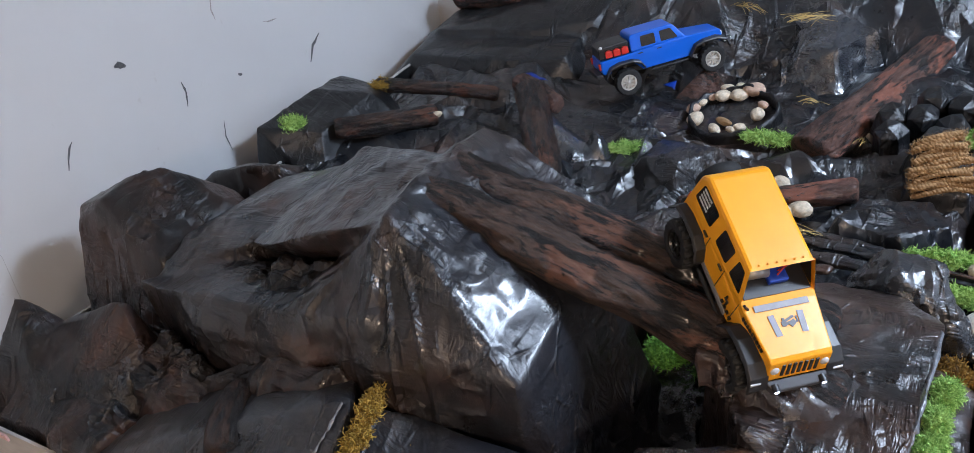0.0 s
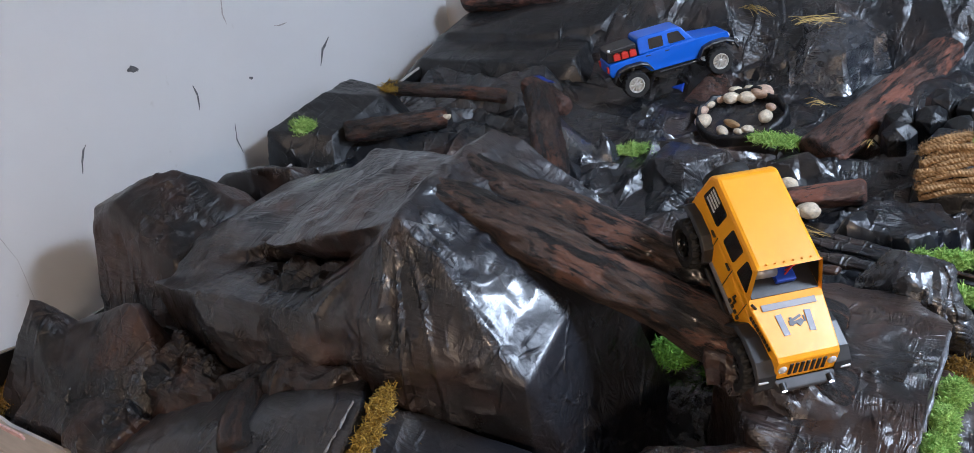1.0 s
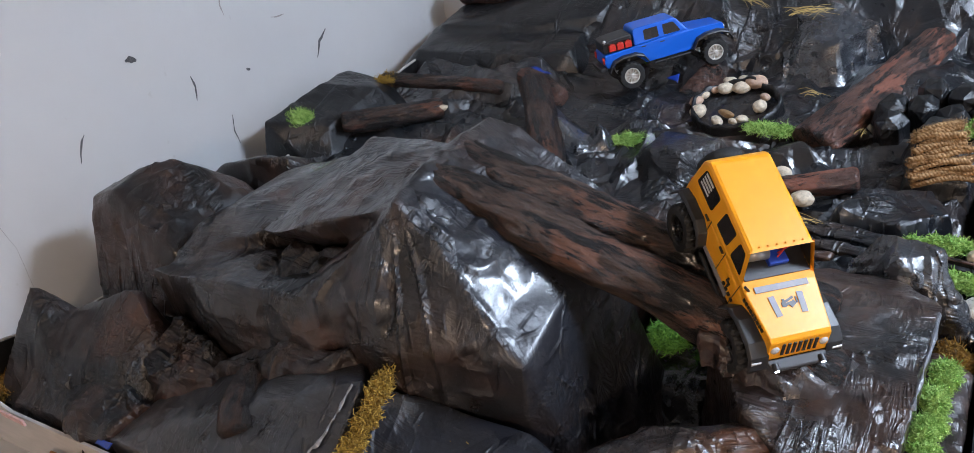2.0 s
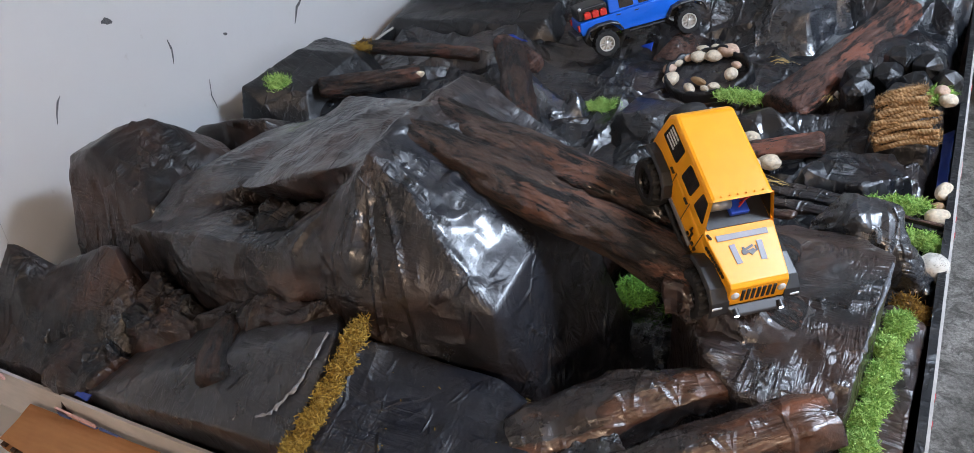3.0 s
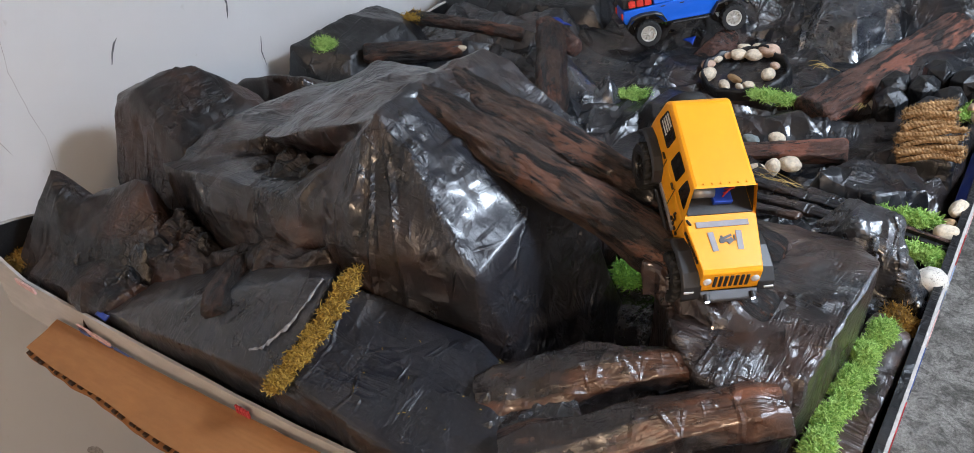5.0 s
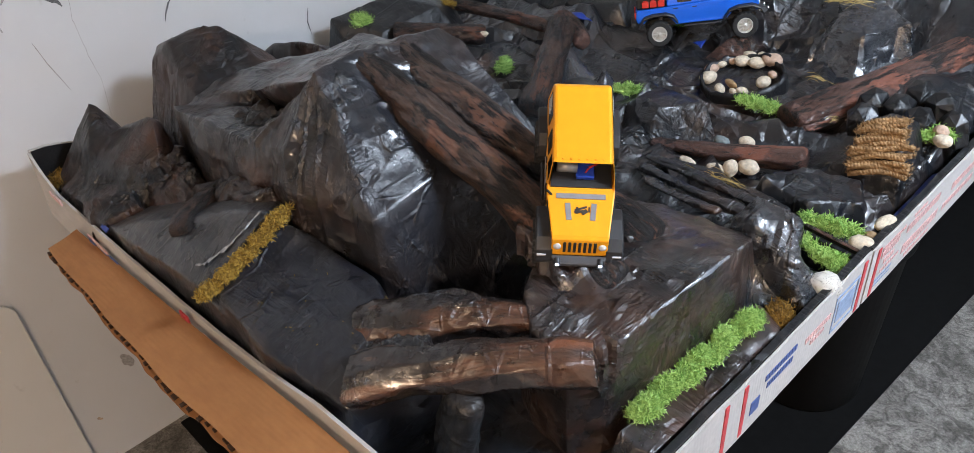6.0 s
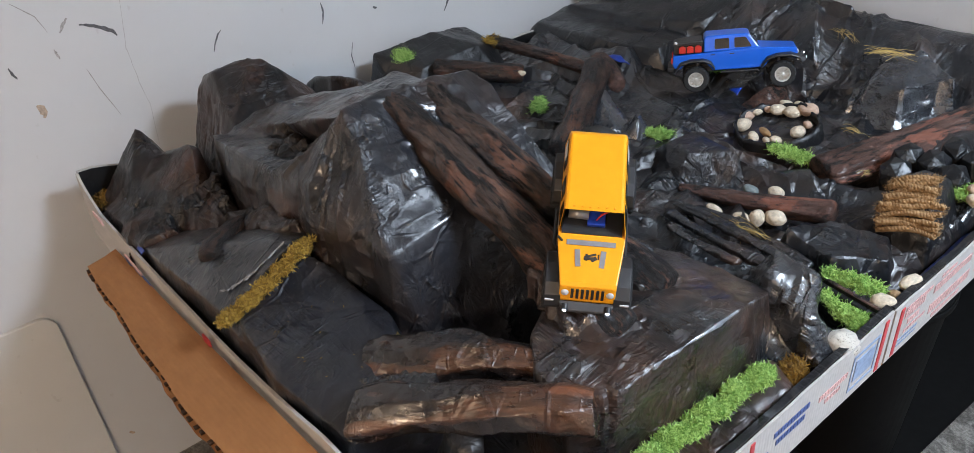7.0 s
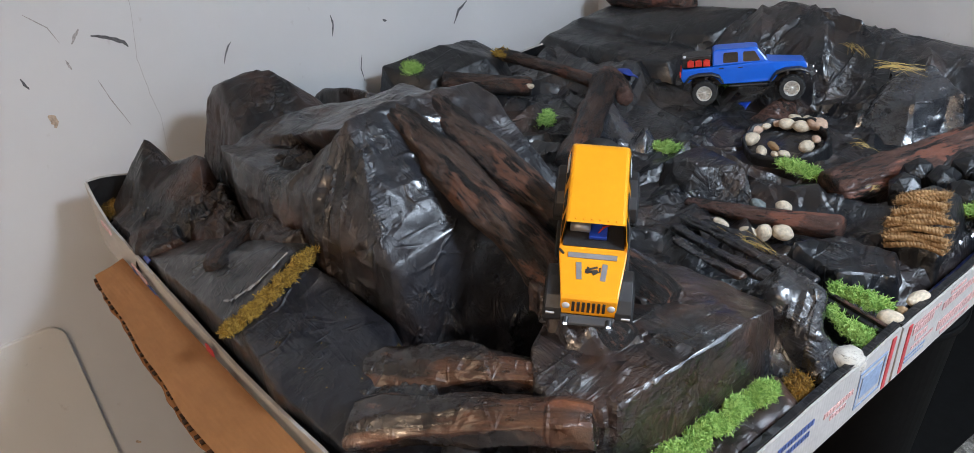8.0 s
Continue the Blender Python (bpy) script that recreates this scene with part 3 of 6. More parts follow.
MORE_MARKS = [
    ([(0.002, 0.903), (0.010, 0.893), (0.006, 0.878)], 0.012, SCUFF_TAN),
    ([(0.022, 0.253), (0.030, 0.240), (0.034, 0.212)], 0.020, SCUFF_LIGHT),
    ([(-0.072, 0.133), (-0.068, 0.128), (-0.064, 0.123)], 0.007, SCUFF_TAN),
    ([(0.700, 1.055), (0.690, 1.020), (0.692, 1.000)], 0.003, SCUFF_LIGHT),
    ([(0.80, 0.955), (0.815, 0.950), (0.835, 0.948)], 0.003, SCUFF_LIGHT),
    ([(0.705, 0.892), (0.709, 0.889), (0.714, 0.887)], 0.005, SCUFF),
    ([(0.10, 0.94), (0.11, 0.90), (0.13, 0.84)], 0.002, SCUFF_LIGHT),
    ([(0.02, 1.08), (0.05, 1.05), (0.06, 1.02)], 0.002, SCUFF_LIGHT),
    ([(1.10, 0.93), (1.105, 0.92), (1.104, 0.905)], 0.006, SCUFF_LIGHT),
]
for pts, width, mat in MARKS + MORE_MARKS:
    scuff(between(pts, 3, width * 0.12, len(pts)), width, mat, "dark scuff mark on the white wall" if mat is SCUFF else "pale chipped mark on the white wall")


def ceiling_light(x, y, half, label):
    ob = thing("ceiling_light", label, "ceiling light", pose(x, y, CEILING))
    bm = bmesh.new()
    for x0, x1, y0, y1 in ((-half - 0.02, -half, -half - 0.02, half + 0.02), (half, half + 0.02, -half - 0.02, half + 0.02), (-half, half, -half - 0.02, -half), (-half, half, half, half + 0.02)):
        add_box(bm, x0, x1, y0, y1, -0.118, -0.098)
    for sx in (-1, 1):
        for sy in (-1, 1):
            add_box(bm, sx * half - 0.006, sx * half + 0.006, sy * half - 0.006, sy * half + 0.006, -0.098, 0)
    part("frame", bm, CEILING_PAINT, ob, "white metal frame on four short posts")
    part("diffuser", box(-half, half, -half, half, -0.115, -0.105), LAMP_GLOW, ob, "glowing white diffuser")


ceiling_light(2.30, 0.90, 0.21, "square white ceiling light, switched on")
ceiling_light(2.20, -2.10, 0.17, "small square ceiling light, switched on")

# ---- table, bin and box tray ----


def table():
    ob = thing("table", "low black table under the cardboard tray", "table", pose(0, 0, 0))
    part("tabletop", box(0.16, 1.19, 0.06, 1.36, 0.655, 0.688), TABLE_BLACK_SHADED, ob, bevel=0.003)
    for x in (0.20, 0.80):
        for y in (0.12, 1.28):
            part("leg", box(x, x + 0.05, y, y + 0.05, 0.006, 0.655), TABLE_BLACK_SHADED, ob, bevel=0.003)


table()
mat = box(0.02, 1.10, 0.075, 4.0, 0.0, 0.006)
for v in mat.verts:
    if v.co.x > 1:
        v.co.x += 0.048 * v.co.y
single("floor_mat", mat, TABLE_BLACK_SHADED, "black mat on the carpet under the table", "mat")


def bin_(x, y):
    ob = thing("waste_bin", "round black plastic bin beneath the table", "bin", pose(x, y, 0.006, 90, 0, 0))
    bm = bmesh.new()
    add_revolve(bm, [(0.0, 0.0), (0.115, 0.0), (0.12, 0.01), (0.14, 0.44), (0.146, 0.445), (0.146, 0.455), (0.136, 0.455), (0.116, 0.02), (0.0, 0.02)], 48)
    bmesh.ops.remove_doubles(bm, verts=bm.verts, dist=1e-5)
    bmesh.ops.recalc_face_normals(bm, faces=bm.faces)
    part("shell", bm, BIN_BLACK_SHADED, ob, smooth=True)
    bm = bmesh.new()
    add_revolve(bm, [(0.147, 0.43), (0.150, 0.433), (0.150, 0.447), (0.147, 0.45), (0.147, 0.43)], 48)
    bmesh.ops.recalc_face_normals(bm, faces=bm.faces)
    part("rim", bm, BIN_BLACK_SHADED, ob, smooth=True)


bin_(1.00, 1.16)

RIM_X, RIM_Z, BASE_Z, SIDE_Z = 1.232, 0.800, 0.690, 0.715


def sheet(points_fn, nu, nv, thickness):
    """A thin board from a surface function of (u, v), given thickness along its normal."""
    bm = bmesh.new()
    grid = [[bm.verts.new(points_fn(i / nu, j / nv)) for j in range(nv + 1)] for i in range(nu + 1)]
    for i in range(nu):
        for j in range(nv):
            bm.faces.new((grid[i][j], grid[i + 1][j], grid[i + 1][j + 1], grid[i][j + 1]))
    bm.normal_update()
    bmesh.ops.solidify(bm, geom=bm.faces[:], thickness=thickness)
    bmesh.ops.recalc_face_normals(bm, faces=bm.faces)
    return bm


def wavy(s, seed, amount):
    return amount * (noise.noise(Vector((s * 7, seed, 0))) + 0.5 * noise.noise(Vector((s * 23, seed, 4))))


def tray():
    ob = thing("cardboard_tray", "cut-open white mailing boxes forming a shallow tray", "tray")
    part("bottom", box(0.118, 1.226, 0.004, 1.374, BASE_Z, BASE_Z + 0.004), KRAFT, ob, "brown cardboard bottom")
    # the east side is two box sides that meet at a torn seam
    for y0, y1, lift in ((-0.02, 0.632, 0.004), (0.638, 1.376, 0.0)):
        part("side_panel", sheet(lambda u, v: (RIM_X + wavy(y0 + (y1 - y0) * u, 1, 0.0007) + 0.001 * (1 - v), y0 + (y1 - y0) * u, SIDE_Z + v * (RIM_Z + lift + wavy(y0 + (y1 - y0) * u, 5, 0.003) - SIDE_Z)), 60, 4, -0.003), CARD_WHITE, ob, "white printed cardboard side, torn along its top")
        part("torn_edge", sheet(lambda u, v: (RIM_X - 0.0090 + 0.0085 * v + wavy(y0 + (y1 - y0) * u, 1, 0.0007), y0 + (y1 - y0) * u, RIM_Z + lift + 0.0015 + wavy(y0 + (y1 - y0) * u, 5, 0.003)), 60, 1, 0.002), FILM_BLACK, ob, "black film folded over the upper edge")
    part("inner_lining", sheet(lambda u, v: (RIM_X - 0.0058 - 0.004 * (1 - v), 0.0 + 1.37 * u, BASE_Z + v * (RIM_Z - 0.004 + wavy(1.37 * u, 5, 0.003) - BASE_Z)), 60, 3, 0.001), FILM_BLACK, ob, "black film lining")

    def front_top(x):
        return float(np.interp(x, (0.11, 0.15, 0.20, 0.40, 0.62, 0.75, 0.84, 0.95, 1.23), (0.818, 0.785, 0.766, 0.774, 0.788, 0.799, 0.813, 0.836, 0.850))) + wavy(x, 9, 0.0015)

    part("front_panel", sheet(lambda u, v: (0.116 + 1.11 * u, 0.001 - 0.004 * (1 - v), BASE_Z + v * (front_top(0.116 + 1.11 * u) - BASE_Z)), 80, 4, 0.004), CARD_WHITE, ob, "white printed cardboard front, bent")
    part("back_panel", box(0.118, 1.228, 1.372, 1.377, BASE_Z, 0.80), CARD_WHITE, ob)
    part("wall_side_panel", sheet(lambda u, v: (0.115 + 0.003 * math.sin(u * 8), 0.004 + 1.366 * u, BASE_Z + v * (0.760 + 0.055 * math.exp(-(u / 0.09) ** 2) + wavy(u, 12, 0.004) - BASE_Z)), 60, 3, 0.004), CARD_WHITE, ob)
    part("wall_side_lining", sheet(lambda u, v: (0.121 + 0.003 * math.sin(u * 8), 0.006 + 1.36 * u, BASE_Z + v * (0.760 + 0.055 * math.exp(-(u / 0.09) ** 2) + wavy(u, 12, 0.004) - BASE_Z)), 60, 3, 0.001), FILM_BLACK, ob, "black film lining")

    def flap_at(u, v):
        x = 0.272 + 0.86 * u
        y = -0.007 - (0.050 + 0.020 * min(1.0, (x - 0.272) / 0.45)) * v + 0.0012 * math.sin(x * 31) * v
        z = float(np.interp(x, (0.27, 0.53, 0.73, 0.86, 0.95, 1.15), (0.736, 0.763, 0.788, 0.808, 0.820, 0.835))) - 0.010 * v + 0.0015 * noise.noise(Vector((x * 20, v * 3, 2)))
        return (x, y, z)

    flap = part("flap", sheet(flap_at, 70, 5, 0.0012), KRAFT, ob, "brown corrugated cardboard flap folded outwards")
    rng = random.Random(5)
    # dark slivers stand for the shade inside the open flutes
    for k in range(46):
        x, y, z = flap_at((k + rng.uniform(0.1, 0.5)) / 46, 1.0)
        part("flute", box(x, x + rng.uniform(0.004, 0.009), y - rng.uniform(0.0015, 0.0050), y + 0.006, z - 0.0046, z - 0.0014), FLUTE_SHADE, flap)
    part("lower_liner", sheet(lambda u, v: tuple(a + b for a, b in zip(flap_at(u, v * (1.075 + 0.06 * noise.noise(Vector((u * 24, 0, 0))))), (0, 0.0, -0.0056))), 90, 4, -0.0012), KRAFT, flap)
    # printing on the east side
    for y0, y1, z0, z1 in ((0.612, 0.620, 0.718, 0.800), (0.652, 0.660, 0.718, 0.796), (0.338, 0.345, 0.720, 0.798), (0.301, 0.308, 0.720, 0.798), (1.02, 1.028, 0.718, 0.796)):
        part("red_stripe", box(RIM_X + 0.0034, RIM_X + 0.0046, y0, y1, z0, z1), PRINT_RED, ob, "red printed stripe")

    def bars(rows, material, name, label):
        rng = random.Random(len(rows) * 7 + int(rows[0][0] * 1000))
        for y0, y1, z0, z1 in rows:
            y, bm = y0, bmesh.new()
            while y < y1:
                w = min(rng.uniform(0.003, 0.006), y1 - y)
                add_box(bm, RIM_X + 0.0034, RIM_X + 0.0045, y, y + w, z0, z1)
                y += w + 0.0016
            part(name, bm, material, ob, label)

    bars([(0.475, 0.535, 0.762, 0.770), (0.490, 0.522, 0.750, 0.757), (0.668, 0.72, 0.772, 0.782), (0.68, 0.71, 0.757, 0.765), (0.745, 0.86, 0.735, 0.750), (0.76, 0.84, 0.721, 0.728), (0.90, 0.98, 0.76, 0.772), (0.668, 0.735, 0.784, 0.790), (0.675, 0.73, 0.745, 0.750), (0.745, 0.85, 0.770, 0.782), (0.76, 0.80, 0.788, 0.793), (0.88, 0.99, 0.735, 0.746), (1.04, 1.15, 0.745, 0.757), (1.05, 1.13, 0.768, 0.778), (1.20, 1.30, 0.75, 0.76)], PRINT_FADED, "red_print", "faded red unreadable print")
    bars([(0.384, 0.452, 0.772, 0.780), (0.390, 0.446, 0.757, 0.765)], PRINT_BLUE, "blue_print", "dark blue unreadable print")
    bars([(0.664, 0.715, 0.735, 0.739), (0.664, 0.712, 0.728, 0.731)], PRINT_PALE, "pale_print", "pale blue unreadable print")
    bm = bmesh.new()
    for y0, y1, z0, z1 in ((0.545, 0.605, 0.728, 0.731), (0.545, 0.605, 0.783, 0.786), (0.545, 0.548, 0.731, 0.783), (0.602, 0.605, 0.731, 0.783), (0.553, 0.597, 0.741, 0.775)):
        add_box(bm, RIM_X + 0.0035, RIM_X + 0.0047, y0, y1, z0, z1)
    part("blue_label", bm, PRINT_PALE, ob, "pale blue printed label frame")
    part("blue_emblem", box(RIM_X + 0.0035, RIM_X + 0.0047, 0.358, 0.376, 0.738, 0.758), PRINT_BLUE, ob, "dark blue printed emblem")
    # printing on the front
    for x0, x1, z0, z1 in ((0.20, 0.245, 0.770, 0.779), (0.33, 0.40, 0.752, 0.757), (0.52, 0.60, 0.742, 0.746), (0.70, 0.72, 0.75, 0.785), (0.73, 0.735, 0.73, 0.785)):
        part("front_print", box(x0, x1, -0.0085, -0.006, z0, z1), PRINT_FADED, ob, "faded red print on the front")
    for x0, x1, z0, z1 in ((0.332, 0.352, 0.744, 0.756), (0.372, 0.402, 0.749, 0.752), (0.408, 0.448, 0.752, 0.755), (0.380, 0.440, 0.745, 0.7475)):
        part("front_print", box(x0, x1, -0.0085, -0.006, z0, z1), PRINT_BLUE, ob, "dark blue print on the front")
    for k in range(5):
        part("front_print", box(0.644 + 0.0045 * k, 0.647 + 0.0045 * k, -0.0085, -0.006, 0.772, 0.790), PRINT_RED, ob, "red print on the front")


tray()

# ---- the film-covered ground inside the tray ----


def rise(v, a, b):
    v = np.clip((v - a) / (b - a), 0, 1)
    return v * v * (3 - 2 * v)


def hump(x, y, cx, cy, rx, ry, turn=0.0, power=2.0):
    c, s = math.cos(radians(turn)), math.sin(radians(turn))
    u, v = ((x - cx) * c + (y - cy) * s) / rx, (-(x - cx) * s + (y - cy) * c) / ry
    return np.exp(-np.power(u * u + v * v, power / 2))


def ground_height(x, y):
    z = 0.752 + 0 * x
    z = z + 0.125 * rise(y, 1.18, 1.36) * rise(x, 0.30, 0.7) + 0.05 * rise(y, 1.20, 1.36) * (1 - rise(x, 0.35, 0.8))
    z = z + 0.030 * rise(x, 0.98, 1.12) * rise(y, 0.72, 0.86) * (1 - rise(x, 1.195, 1.222) * 0.9)
    z = z + 0.040 * hump(x, y, 1.10, 1.10, 0.16, 0.10)
    z = z + 0.030 * hump(x, y, 0.66, 1.00, 0.10, 0.06, 20)
    z = z + 0.045 * hump(x, y, 0.40, 1.02, 0.10, 0.07, 10)
    z = z + 0.020 * hump(x, y, 0.74, 0.88, 0.10, 0.03, 8, 3)
    z = z + 0.022 * hump(x, y, 0.95, 0.885, 0.16, 0.022, 12, 3)
    z = z + 0.030 * hump(x, y, 0.62, 1.16, 0.06, 0.05, 0)
    z = z + 0.045 * hump(x, y, 0.52, 1.24, 0.10, 0.07, 0)
    z = z + 0.050 * hump(x, y, 0.72, 1.24, 0.07, 0.06, 0)
    z = z + 0.035 * hump(x, y, 0.90, 1.24, 0.06, 0.07, 0)
    z = z - 0.030 * rise(x, 1.185, 1.222) * (1 - rise(y, 1.25, 1.36))
    z = z - 0.02 * (1 - rise(x, 0.12, 0.17))
    return z


def roofs(x, y, count, seed, area, wide, long, high):
    """Straight folds of film like small roofs with flat sides and a sharp crest; where they cross the higher one shows."""
    rng = np.random.RandomState(seed)
    h = np.full(x.shape, -1.0)
    for _ in range(count):
        cx, cy = rng.uniform(area[0], area[1]), rng.uniform(area[2], area[3])
        a, w, half = rng.uniform(0, math.pi), rng.uniform(*wide), rng.uniform(*long) / 2
        top, slope, skew = rng.uniform(*high), rng.uniform(-0.10, 0.10), rng.uniform(0.35, 1.0)
        u = (x - cx) * math.cos(a) + (y - cy) * math.sin(a)
        v = -(x - cx) * math.sin(a) + (y - cy) * math.cos(a)
        side = np.where(v > 0, v / w, -v / (w * skew))
        h = np.maximum(h, top * (1 - side) + slope * u - top * 1.2 * np.clip(np.abs(u) / half - 0.5, 0, None))
    return np.maximum(h, 0)


def ground():
    step = 0.0033
    xs, ys = np.arange(0.127, 1.2225, step), np.arange(0.008, 1.372, step)
    X, Y = np.meshgrid(xs, ys, indexing="ij")
    x, y = X.ravel(), Y.ravel()
    p = np.stack([x, y, 0 * x], 1)
    q = p + 0.006 * np.stack([vnoise(p / 0.05, 1), vnoise(p / 0.05, 2), 0 * x], 1)
    calm = 0.35 + 0.65 * rise(y, 0.55, 0.72)
    area = (0.12, 1.23, 0.5, 1.38)
    z = ground_height(x, y) - 0.006 + calm * 0.008 * vnoise(p / 0.12, 5)
    z = z + calm * (roofs(q[:, 0], q[:, 1], 120, 11, area, (0.016, 0.050), (0.08, 0.26), (0.008, 0.026)) + 0.8 * roofs(q[:, 0], q[:, 1], 320, 12, area, (0.006, 0.020), (0.03, 0.10), (0.002, 0.008)))
    ring = np.hypot((x - 0.832) / 0.066, (y - 1.008) / 0.060)
    flat = 1 - rise(ring, 1.0, 1.35)
    tray = 0.764 + 0.22 * (y - 1.008) + 0.12 * (x - 0.832)
    z = z * (1 - flat) + (tray + 0.0015 * vnoise(p / 0.01, 3)) * flat
    co = np.stack([x, y, z], 1)
    nx, ny = X.shape
    i = (np.arange(nx - 1)[:, None] * ny + np.arange(ny - 1)[None, :]).ravel()
    quads = np.stack([i, i + ny, i + ny + 1, i + 1], 1)
    me = bpy.data.meshes.new("ground")
    me.from_pydata(co.tolist(), [], quads.tolist())
    me.materials.append(FILM)
    me = faceted(me, 0.14, 13)
    me.name = "ground"
    return tagged(new("ground", me), "crumpled black plastic film with brushed brown paint", "ground", kind="structure")


ground()

LOW = 0.70


def block(top, foot, low=LOW):
    """Corner points of a block: its top corners, and its foot outline at the height low."""
    return list(top) + [(x, y, low) for x, y in foot]


# the mound: steep glossy face, sloping top slab with an overhang, and the lip before it
steep_face = block([(0.699, 0.218, 1.048), (0.694, 0.290, 1.040), (0.692, 0.424, 1.034), (0.745, 0.430, 0.995), (0.803, 0.191, 0.965), (0.852, 0.170, 0.930), (0.856, 0.264, 0.948), (0.885, 0.345, 0.890)],
          [(0.720, 0.150), (0.862, 0.144), (0.918, 0.190), (0.962, 0.34), (0.80, 0.50), (0.66, 0.48)])
ridge = block([(0.699, 0.218, 1.047), (0.692, 0.424, 1.034), (0.672, 0.300, 1.026), (0.675, 0.424, 1.016), (0.740, 0.430, 1.000), (0.665, 0.245, 1.010)],
          [(0.64, 0.30), (0.70, 0.26), (0.74, 0.48), (0.64, 0.47)], 0.90)
top_slab = block([(0.472, 0.240, 0.947), (0.508, 0.222, 0.962), (0.625, 0.238, 0.994), (0.690, 0.226, 1.034), (0.517, 0.421, 0.983), (0.600, 0.425, 0.990), (0.690, 0.400, 1.004), (0.508, 0.240, 0.938), (0.630, 0.258, 0.966), (0.690, 0.240, 0.985)],
          [(0.50, 0.36), (0.66, 0.35), (0.69, 0.49), (0.50, 0.48)], 0.86)
lip = block([(0.325, 0.179, 0.896), (0.380, 0.162, 0.914), (0.417, 0.159, 0.924), (0.520, 0.155, 0.926), (0.605, 0.163, 0.942), (0.650, 0.250, 0.934), (0.560, 0.262, 0.918), (0.500, 0.245, 0.922), (0.420, 0.225, 0.918), (0.459, 0.148, 0.893), (0.600, 0.148, 0.900)],
          [(0.385, 0.150), (0.702, 0.141), (0.68, 0.30), (0.42, 0.32)], 0.74)
flank = block([(0.699, 0.218, 1.045), (0.700, 0.160, 0.962), (0.640, 0.165, 0.944), (0.705, 0.148, 0.915), (0.852, 0.166, 0.928), (0.803, 0.188, 0.962)], [(0.690, 0.140), (0.855, 0.150), (0.80, 0.24), (0.69, 0.24)])
right_flank = block([(0.692, 0.424, 1.034), (0.722, 0.436, 1.018), (0.812, 0.435, 0.962), (0.800, 0.400, 0.962), (0.880, 0.440, 0.905)],
          [(0.68, 0.48), (0.78, 0.55), (0.90, 0.50), (0.86, 0.40)])
apron = block([(0.590, 0.163, 0.940), (0.700, 0.160, 0.966), (0.694, 0.222, 1.036), (0.600, 0.240, 0.950), (0.660, 0.255, 0.975)], [(0.60, 0.15), (0.70, 0.145), (0.70, 0.27), (0.60, 0.27)], 0.80)
saddle = block([(0.345, 0.182, 0.896), (0.340, 0.252, 0.914), (0.420, 0.225, 0.930), (0.465, 0.240, 0.942), (0.510, 0.400, 0.970), (0.430, 0.430, 0.925), (0.360, 0.330, 0.905), (0.305, 0.440, 0.872)],
          [(0.36, 0.20), (0.50, 0.24), (0.52, 0.46), (0.36, 0.47), (0.33, 0.30)], 0.76)
drape("rock_mound", [steep_face, ridge, right_flank, top_slab, lip, apron, flank, saddle], FILM_MOUND, "tall mound under brown brushed black plastic with a glossy steep face", fold=0.0036, fine=0.0014, seed=3, soften=2, fill=14, voxel=0.0026, stretch=(1, 1, 0.5), size=0.06,
      pleats=((0.690, 0.235, 0.19, 22, 0.0050), (0.428, 0.170, 0.12, 16, 0.0022)), facet=0.5)

drape("boulder", [
    block([(0.133, 0.256, 0.916), (0.150, 0.236, 0.900), (0.185, 0.240, 0.926), (0.198, 0.250, 0.944), (0.212, 0.300, 0.953), (0.236, 0.325, 0.953), (0.262, 0.345, 0.936), (0.290, 0.386, 0.890), (0.255, 0.285, 0.940), (0.300, 0.300, 0.915), (0.365, 0.345, 0.882), (0.250, 0.232, 0.915), (0.310, 0.225, 0.890), (0.140, 0.330, 0.895)],
          [(0.135, 0.190), (0.340, 0.170), (0.135, 0.370), (0.40, 0.410), (0.42, 0.25)], 0.74),
], FILM_BROWN, "tall rounded boulder under dull brown-black plastic", fold=0.0022, fine=0.0009, facet=0.40, seed=12, soften=3, fill=30, voxel=0.0028, size=0.06, pleats=((0.20, 0.25, 0.16, 26, 0.003),))

drape("boulder", [
    block([(0.150, 0.440, 0.842), (0.168, 0.454, 0.860), (0.225, 0.458, 0.878), (0.288, 0.476, 0.880), (0.305, 0.490, 0.862), (0.170, 0.52, 0.835), (0.28, 0.54, 0.84)], [(0.14, 0.41), (0.34, 0.42), (0.34, 0.58), (0.14, 0.56)]),
], FILM_BROWN, "smaller rounded boulder under dull brown-black plastic", fold=0.0025, fine=0.001, seed=14, soften=5, fill=20, facet=0.3)

drape("pointed_rock", [
    block([(0.177, 0.104, 0.886), (0.188, 0.112, 0.880), (0.214, 0.122, 0.850), (0.190, 0.085, 0.850)], [(0.142, 0.014), (0.290, 0.014), (0.27, 0.16), (0.150, 0.17)], 0.752),
    block([(0.225, 0.124, 0.846), (0.290, 0.128, 0.878), (0.332, 0.136, 0.900), (0.352, 0.134, 0.895), (0.368, 0.126, 0.872), (0.340, 0.150, 0.890)], [(0.19, 0.014), (0.345, 0.012), (0.412, 0.070), (0.395, 0.165), (0.23, 0.18)], 0.752),
], FILM_BROWN, "pointed rock and knob under brown-black plastic", fold=0.0028, fine=0.0010, facet=0.40, seed=18, soften=3, fill=60, voxel=0.0026, size=0.05, pleats=((0.180, 0.104, 0.13, 16, 0.002), (0.345, 0.135, 0.12, 16, 0.0025)))

